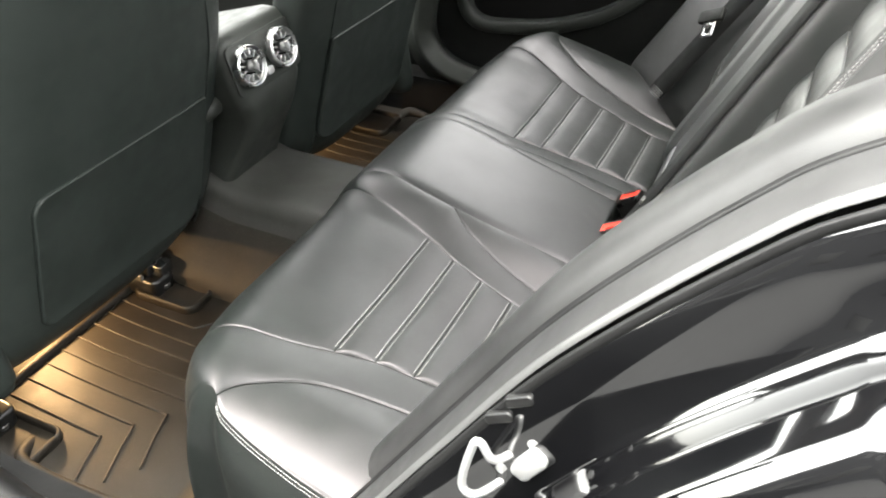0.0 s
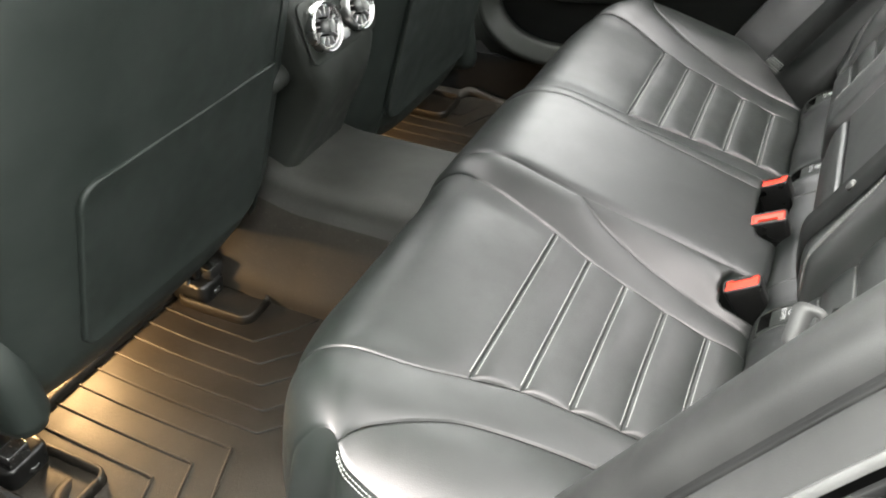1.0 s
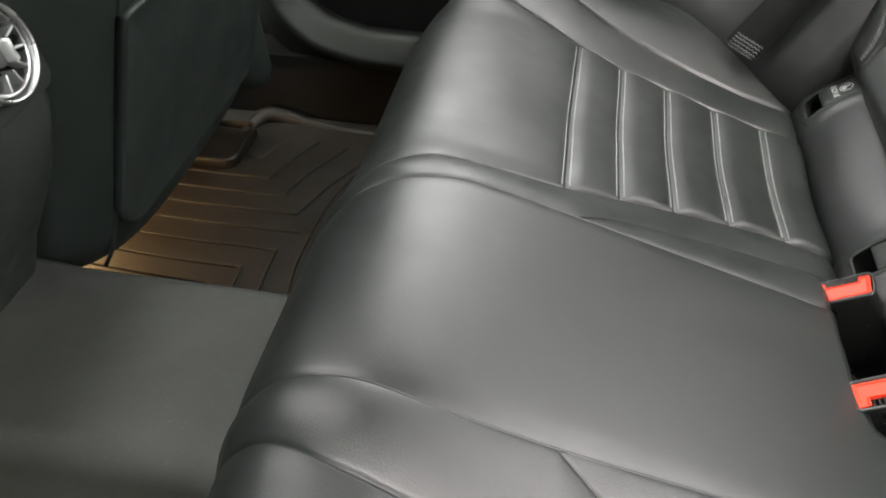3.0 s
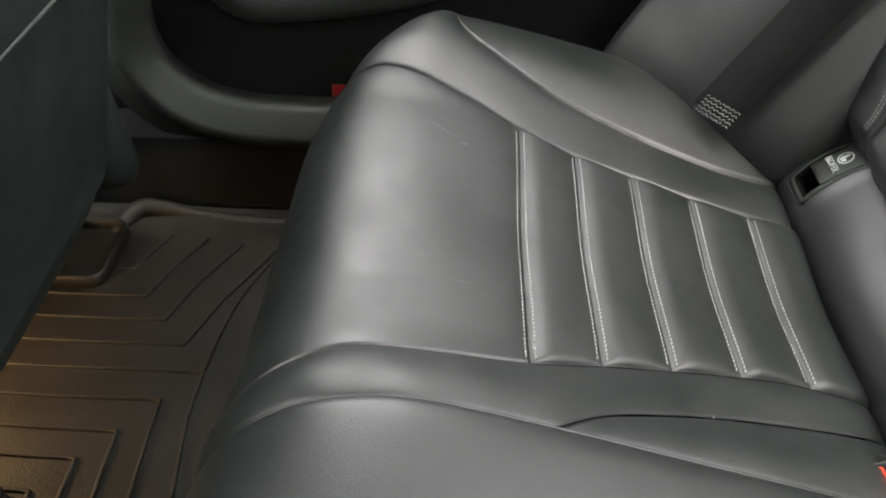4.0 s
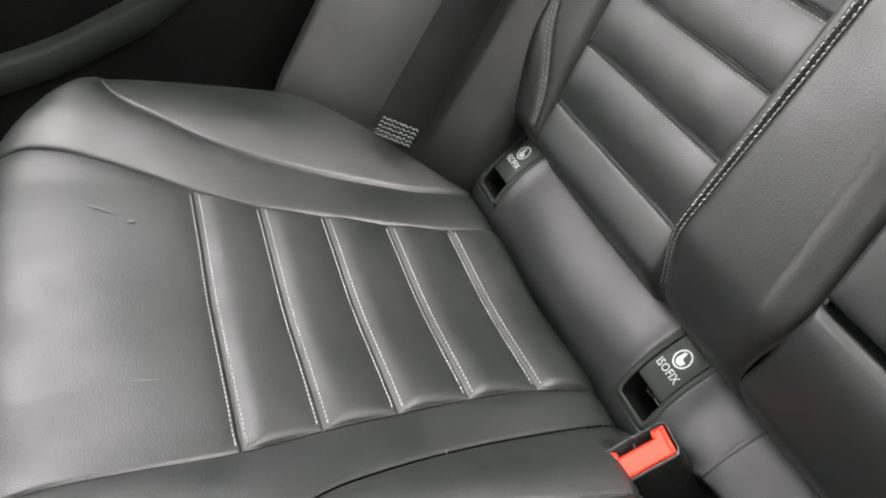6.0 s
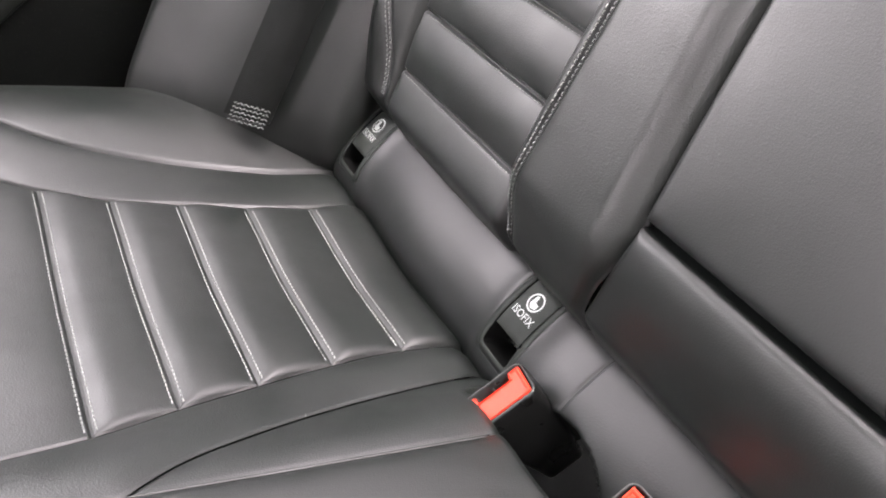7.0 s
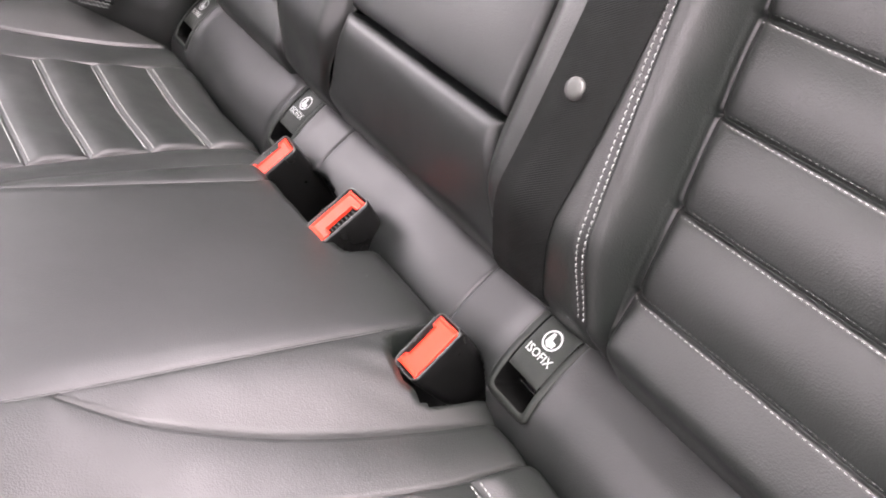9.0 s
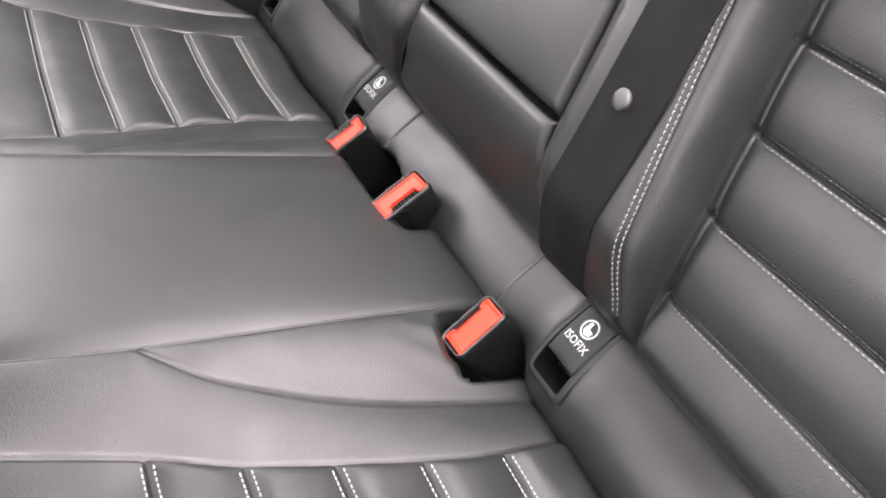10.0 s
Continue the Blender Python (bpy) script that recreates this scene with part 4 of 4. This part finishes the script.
# ---------------------------------------------------------------- centre console with round vents
console = thing("center_console", "black centre console end with two round silver air vents", "console", (-0.80, 0, 0.55))
C_M = pose(-0.692, 0.0, 0.787, 0, -17, 0)
rings = []
for h, w, x1 in ((-0.250, 0.190, -0.140), (-0.20, 0.168, -0.105), (-0.16, 0.146, -0.070), (-0.125, 0.134, -0.034), (-0.100, 0.140, -0.014), (-0.075, 0.162, -0.004), (-0.055, 0.182, 0.000), (0.042, 0.194, 0.0), (0.058, 0.190, -0.006), (0.066, 0.178, -0.024)):
    rings.append([C_M @ Vector((x1 - 0.16 + p, q, h)) for p, q in rect(0.32, w, 0.022, 6)])
loops("housing", rings, PLASTIC_GREY, console)
rounded("vent_plate", 0.088, 0.184, 0.004, 0.014, PLASTIC_GREY, console, C_M @ pose(-0.0015, 0, -0.002, 0, 90, 0))


def vent(y):
    v = new("air_vent")
    v.parent = console
    v.matrix_parent_inverse = Matrix.Translation(-console.location)
    m = C_M @ pose(0.004, y, 0.0, 0, 90, 0) @ Matrix.Diagonal((0.90, 0.90, 1.9, 1.0))

    def circle(r, h, n=40):
        return [m @ Vector((r * math.cos(a), r * math.sin(a), h)) for a in np.linspace(0, 2 * np.pi, n + 1)[:-1]]

    for nm, rs, mt in (("bezel", [(0.0385, 0.0), (0.0385, 0.006), (0.0372, 0.009), (0.0360, 0.008), (0.0352, 0.004), (0.0345, 0.0)], SILVER),
                       ("inner_ring", [(0.0335, 0.0), (0.0335, 0.006), (0.0322, 0.007), (0.031, 0.006), (0.0305, 0.0)], SILVER),
                       ("hub", [(0.0001, 0.0), (0.011, 0.0), (0.0115, 0.006), (0.0095, 0.0095), (0.0001, 0.0095)], BOLT)):
        o = loops(nm, [circle(r, h) for r, h in rs], mt, None, cap=(False, False))
        o.parent = v
    o = loops("throat", [circle(0.0355, 0.001), circle(0.0354, 0.0012)], PIT, None)
    o.parent = v
    for k in range(12):
        mm = m @ pose(0, 0, 0, 0, 0, 30 * k + 15)
        o = rounded("vane", 0.014, 0.0022, 0.006, 0.0010, SATIN, None, mm @ pose(0.0240, 0, 0.0008), bevel=0.0006)
        o.parent = v
    o = rounded("slider", 0.018, 0.005, 0.005, 0.002, SATIN, None, m @ pose(0, 0, 0.009))
    o.parent = v


vent(-0.056)
vent(0.038)
rounded("vent_knob", 0.014, 0.020, 0.008, 0.006, SATIN, console, C_M @ pose(0.003, -0.006, -0.026, 0, 90, 0), "small silver knob between the vents")

# ---------------------------------------------------------------- far side: sill, door card
sill_line = smooth_line([(-0.640, 0.678, 1.25), (-0.668, 0.678, 0.90), (-0.690, 0.678, 0.72), (-0.702, 0.678, 0.640), (-0.704, 0.678, 0.592), (-0.689, 0.678, 0.556), (-0.656, 0.678, 0.527), (-0.615, 0.678, 0.513), (-0.56, 0.678, 0.507),
                         (-0.30, 0.678, 0.506), (0.1, 0.678, 0.52)], 110)


def aperture_trim(side, shift=(0.0, 0.0)):
    """Trim strip round the foot of a door opening, up the pillar in front."""
    line = (sill_line + np.array((0, 0, -0.006)) + np.array((0, *shift))) * np.array((1, side, 1))
    tan = np.gradient(line, axis=0)
    tan /= np.linalg.norm(tan, axis=1)[:, None]
    rings = []
    for p, tg in zip(line, tan):
        out = np.array((0, 1.0 * side, 0))
        nn = np.cross(tg, out) * side
        nn /= np.linalg.norm(nn)
        rings.append([p + out * a + nn * b for a, b in ((0.010, -0.070), (0.000, -0.040), (-0.011, -0.0325), (-0.0135, -0.030), (-0.0145, -0.027), (-0.0145, -0.0225), (-0.0140, -0.0195), (-0.0125, -0.0170), (0.004, 0.003), (0.007, 0.0065), (0.011, 0.0095), (0.017, 0.011), (0.024, 0.010), (0.055, 0.000), (0.06, -0.06))])
    return np.array(rings)


trim = sheet("sill_trim", aperture_trim(1), PLASTIC_GREY, flip=True)
tagged(trim, "charcoal plastic sill trim curving up the door pillar", "sill trim", kind="structure")
# near twin of the trim, in the darker seal colour to offset sky light
trim = sheet("sill_trim", aperture_trim(-1, (0.035, -0.02)), SEAL)
tagged(trim, "charcoal sill trim of the open door, coloured darker to offset sky light", "sill trim", kind="structure")
for side in (1, -1):
    w_ = link("wall_sill", [(-1.5, 0.675 * side, 0.36), (0.4, 0.675 * side, 0.36), (0.4, 0.675 * side, 0.47), (-1.5, 0.675 * side, 0.47),
                            (-1.5, 0.74 * side, 0.36), (0.4, 0.74 * side, 0.36), (0.4, 0.74 * side, 0.47), (-1.5, 0.74 * side, 0.47)],
              [(0, 1, 2, 3), (4, 7, 6, 5), (3, 2, 6, 7), (0, 4, 5, 1)], CARPET, smooth=False)
    tagged(w_, "black carpeted inner sill", "sill", kind="structure")

door = thing("rear_door", "closed far rear door with charcoal armrest and map pocket", "car door", (-0.35, 0.76, 0.45))
dx = np.linspace(-0.80, 0.25, 80)
rim_line = smooth_line([(-0.655, 0.740, 0.80), (-0.648, 0.740, 0.71), (-0.638, 0.738, 0.660), (-0.627, 0.737, 0.634), (-0.605, 0.736, 0.616), (-0.575, 0.736, 0.609), (-0.520, 0.736, 0.613), (-0.459, 0.736, 0.622), (-0.397, 0.735, 0.636), (-0.345, 0.734, 0.655),
                       (-0.290, 0.733, 0.680), (-0.20, 0.732, 0.745), (-0.1, 0.73, 0.85)], 110)
sweep("pocket_rim", rim_line, [(-0.015, -0.030), (-0.015, -0.002), (-0.012, 0.003), (0.010, 0.005), (0.014, 0.001), (0.0145, -0.030)], PLASTIC_GREY, door, "charcoal rim of the map pocket", up=(0, -1, 0))
prof = [(0.765, 0.44), (0.762, 0.50), (0.757, 0.53), (0.748, 0.555), (0.746, 0.604)]
pts = np.array([[(x_, y_, z_ + (float(np.interp(x_, rim_line[12:, 0], rim_line[12:, 2])) - 0.606 if z_ > 0.58 else 0)) for x_ in dx] for y_, z_ in prof])
sheet("lower_card", pts, PLASTIC, door)
link("pocket_back", [(-0.80, 0.83, 0.50), (0.25, 0.83, 0.50), (0.25, 0.83, 0.86), (-0.80, 0.83, 0.86)], [(3, 2, 1, 0)], PIT, door)
pts = np.array([[(x_, y_, z_) for x_ in dx] for y_, z_ in ((0.79, 0.80), (0.70, 0.80), (0.685, 0.82), (0.69, 0.85), (0.73, 0.89), (0.75, 0.92))])
sheet("upper_card", pts, PLASTIC, door)
rounded("reflector", 0.060, 0.006, 0.020, 0.003, REFLECTOR, door, pose(-0.476, 0.749, 0.488), "red door reflector")

# ---------------------------------------------------------------- near side: body flange, seal, striker, wing
INNER = smooth_line([(-0.320, -0.625, 0.505), (-0.235, -0.615, 0.540), (-0.175, -0.605, 0.615), (-0.060, -0.600, 0.803), (0.034, -0.600, 0.953), (0.146, -0.598, 1.087), (0.220, -0.595, 1.150), (0.40, -0.58, 1.25)], 120)
body_side = thing("car_body_side", "glossy black car body round the open rear door", "car body", (0.1, -0.70, 0.5))


def band(offsets):
    """Sheets beside the inner line: (outward y, rearward way across the line)."""
    tan = np.gradient(INNER, axis=0)
    tan /= np.linalg.norm(tan, axis=1)[:, None]
    acr = np.cross(tan, (0, 1.0, 0))
    acr *= np.sign(acr[:, :1])
    return np.array([INNER + np.array((0, -o, 0)) + acr * c for o, c in offsets])


def arc(cx, cy, r, a0, a1, n=9):
    return [(cx + r * math.cos(radians(a)), cy + r * math.sin(radians(a))) for a in np.linspace(a0, a1, n)]


sheet("inner_seal", band([(0.004, 0.026)] + arc(0.018, 0.016, 0.0135, 165, -35, 12) + [(0.030, 0.020)]), SEAL, body_side, "grey-black rubber door seal", flip=True)
sheet("arch_pad", band([(0.006, 0.024), (-0.002, 0.010), (-0.014, 0.002), (-0.032, -0.002), (-0.052, 0.000), (-0.070, 0.008), (-0.082, 0.022), (-0.088, 0.042), (-0.086, 0.10), (-0.07, 0.20)]), ARCH, body_side, "soft grey-black trim pad over the wheel arch", flip=True)
# flange band: the sky's reflection is put into its grey colour
sheet("aperture_band", band([(0.026, 0.014), (0.040, 0.010), (0.062, 0.016), (0.074, 0.022)]), FLANGE_SHEEN, body_side, "black door aperture flange, its sky reflection coloured in as grey", flip=True)
sheet("edge_strip", band([(0.0745, 0.021), (0.0765, 0.0145), (0.081, 0.0135), (0.083, 0.019)]), BOLT, body_side, "bright metal edge of the flange", flip=True)
sheet("outer_seal", band([(0.082, 0.026)] + arc(0.090, 0.022, 0.007, 150, -40) + [(0.097, 0.032)]), SEAL, body_side, "rubber door seal", flip=True)
sheet("door_jamb", band([(0.094, 0.024), (0.100, 0.030), (0.104, 0.050), (0.108, 0.085), (0.116, 0.092), (0.135, 0.094), (0.170, 0.100), (0.185, 0.108), (0.192, 0.125), (0.196, 0.20), (0.19, 0.40), (0.16, 0.75)]), PAINT, body_side, flip=True)
rows = band([(-0.002, 0.036), (0.004, 0.030)])
near = [np.array(back(np.array(w_), np.array(-0.490))[0]) for w_ in np.linspace(0.20, 0.50, 120)]
pillar = np.array([np.array(near), 0.5 * (np.array(near) + rows[0]) + np.array((0.05, 0, 0)), rows[0], rows[1]])
sheet("pillar_trim", pillar[:, 70:], PLASTIC_GREY, body_side, flip=True)

STR = (0.016, -0.704, 0.842)
striker = thing("door_striker", "pale metal door striker loop on the jamb", "door striker", STR)
sm = pose(0.041, -0.690, 0.848, 90, 32, 0)
loop_line = [(0.034, -0.694, 0.822), (0.013, -0.722, 0.815), (0.000, -0.724, 0.824), (0.008, -0.724, 0.872), (0.014, -0.723, 0.876), (0.024, -0.719, 0.858), (0.036, -0.694, 0.850)]
sweep("loop", smooth_line(loop_line, 48), [(0.0036 * math.cos(a), 0.0036 * math.sin(a)) for a in np.linspace(0, 2 * np.pi, 11)[:-1]], SATIN, striker, up=(0.1, 1.0, 0.1))
rounded("plate", 0.030, 0.064, 0.006, 0.010, SATIN, striker, sm @ pose(0.0, 0.0, 0.004))
rounded("wedge", 0.018, 0.034, 0.016, 0.006, SATIN, striker, sm @ pose(0.004, 0.010, 0.008), "pale metal guide wedge")
rounded("prong", 0.022, 0.007, 0.007, 0.003, SATIN, striker, sm @ pose(0.022, -0.006, 0.010))
for q in (-0.020, 0.026):
    rounded("bolt", 0.013, 0.013, 0.006, 0.006, SATIN, striker, sm @ pose(-0.004, q, 0.009))
for x_, z_ in ((0.034, 0.908), (0.019, 0.884)):
    clip = thing("rubber_stop", "small black rubber stop on the door flange", "rubber stop", (x_, -0.694, z_), "rubber stops on the flange")
    rounded("pad", 0.010, 0.026, 0.008, 0.004, BUCKLE, clip, pose(x_, -0.694, z_, 90, 60, 0))

# ---------------------------------------------------------------- shell that closes the car
roof = thing("car_roof", "unseen pale grey headliner with an opening added to light the seats", "car roof", (-0.4, 0, 1.42), kind="structure")
def roof_z(x, y):
    return 1.42 - 0.12 * (y / 0.6) ** 4 - 0.05 * ((x + 0.5) / 1.0) ** 2


HX0, HX1, HY = -1.03, -0.74, 0.30  # unseen opening, added to let sky light onto the seats
for x0, x1, y0, y1 in ((-1.25, HX0, -0.60, 0.60), (HX1, 0.06, -0.60, 0.60), (HX0, HX1, -0.60, -HY), (HX0, HX1, HY, 0.60)):
    gx, gy = np.meshgrid(np.linspace(x0, x1, 12), np.linspace(y0, y1, 12), indexing="ij")
    sheet("headliner", np.stack([gx, gy, roof_z(gx, gy)], -1), LINING, roof)
    sheet("roof_skin", np.stack([gx, gy * 1.02, roof_z(gx, gy) + 0.03], -1), PAINT, roof, flip=True)
far_glass = link("window_far", [(-0.80, 0.735, 0.90), (0.10, 0.735, 0.90), (-0.02, 0.60, 1.33), (-0.72, 0.60, 1.33)], [(0, 1, 2, 3)], CLEAR, smooth=False)
tagged(far_glass, "clear side window of the far rear door", "car window", kind="structure")
for n_, quad in (("wall_front", [(-1.55, -0.75, 0.35), (-1.55, 0.75, 0.35), (-1.55, 0.75, 0.98), (-1.55, -0.75, 0.98)]),
                 ("wall_rear", [(0.32, -0.62, 0.45), (0.32, 0.72, 0.45), (0.32, 0.72, 1.10), (0.32, -0.62, 1.10)]),
                 ("rear_shelf", [(0.22, -0.60, 1.10), (0.80, -0.60, 1.10), (0.80, 0.70, 1.10), (0.22, 0.70, 1.10)])):
    o = link(n_, quad, [(0, 1, 2, 3)], CARPET, smooth=False)
    tagged(o, "dark lining closing the cabin", "lining", kind="structure")
o = rounded("door_pillar", 0.14, 0.05, 0.95, 0.02, PLASTIC_GREY, None, pose(-0.86, 0.735, 0.45, 4, 0, 0))
tagged(o, "charcoal pillar behind the front door", "pillar", kind="structure")
o = link("far_front_door", [(-1.55, 0.75, 0.36), (-0.80, 0.75, 0.36), (-0.80, 0.75, 0.98), (-1.55, 0.75, 0.98)], [(0, 1, 2, 3)], PLASTIC, smooth=False)
tagged(o, "dark front door card", "car door", kind="structure")
o = link("near_front_door", [(-1.55, -0.72, 0.36), (-0.82, -0.72, 0.36), (-0.82, -0.72, 0.98), (-1.55, -0.72, 0.98)], [(0, 1, 2, 3)], PLASTIC, smooth=False)
tagged(o, "dark front door card", "car door", kind="structure")
o = rounded("open_rear_door", 0.94, 0.13, 0.66, 0.03, PLASTIC, None, pose(-0.544, -1.144, 0.36, 0, 0, -57), bevel=0.02)
tagged(o, "open near rear door with dark inner card", "car door", kind="structure")
o = link("wall_far_pillar", [(-0.26, 0.745, 0.95), (0.36, 0.745, 0.95), (0.36, 0.60, 1.32), (-0.02, 0.60, 1.32)], [(0, 1, 2, 3)], LINING, smooth=False)
tagged(o, "pale lined roof pillar behind the far rear door", "pillar", kind="structure")
ground = link("ground", [(-60, -60, 0), (60, -60, 0), (60, 60, 0), (-60, 60, 0)], [(0, 1, 2, 3)], ASPHALT, smooth=False)
tagged(ground, "dark asphalt ground under the car", "ground", kind="structure")

# unseen facade mirrored in the black paint; height added to block low sky light
facade = thing("facade", "unseen building across the yard with shiny windows, darkened and raised to block light", "building", (0, -9.0, 0))
bm = bmesh.new()
bmesh.ops.create_cube(bm, size=1.0, matrix=Matrix.LocRotScale((0, -9.2, 3.4), None, (26, 0.4, 6.8)))
part("wall", bm, FACADE_DARK, facade, smooth=False)
for k in range(7):
    for z in (1.6, 4.8):
        bm = bmesh.new()
        bmesh.ops.create_cube(bm, size=1.0, matrix=Matrix.LocRotScale((-9 + 3 * k, -8.98, z), None, (1.5, 0.06, 1.3)))
        part("window", bm, SHINY, facade, smooth=False)
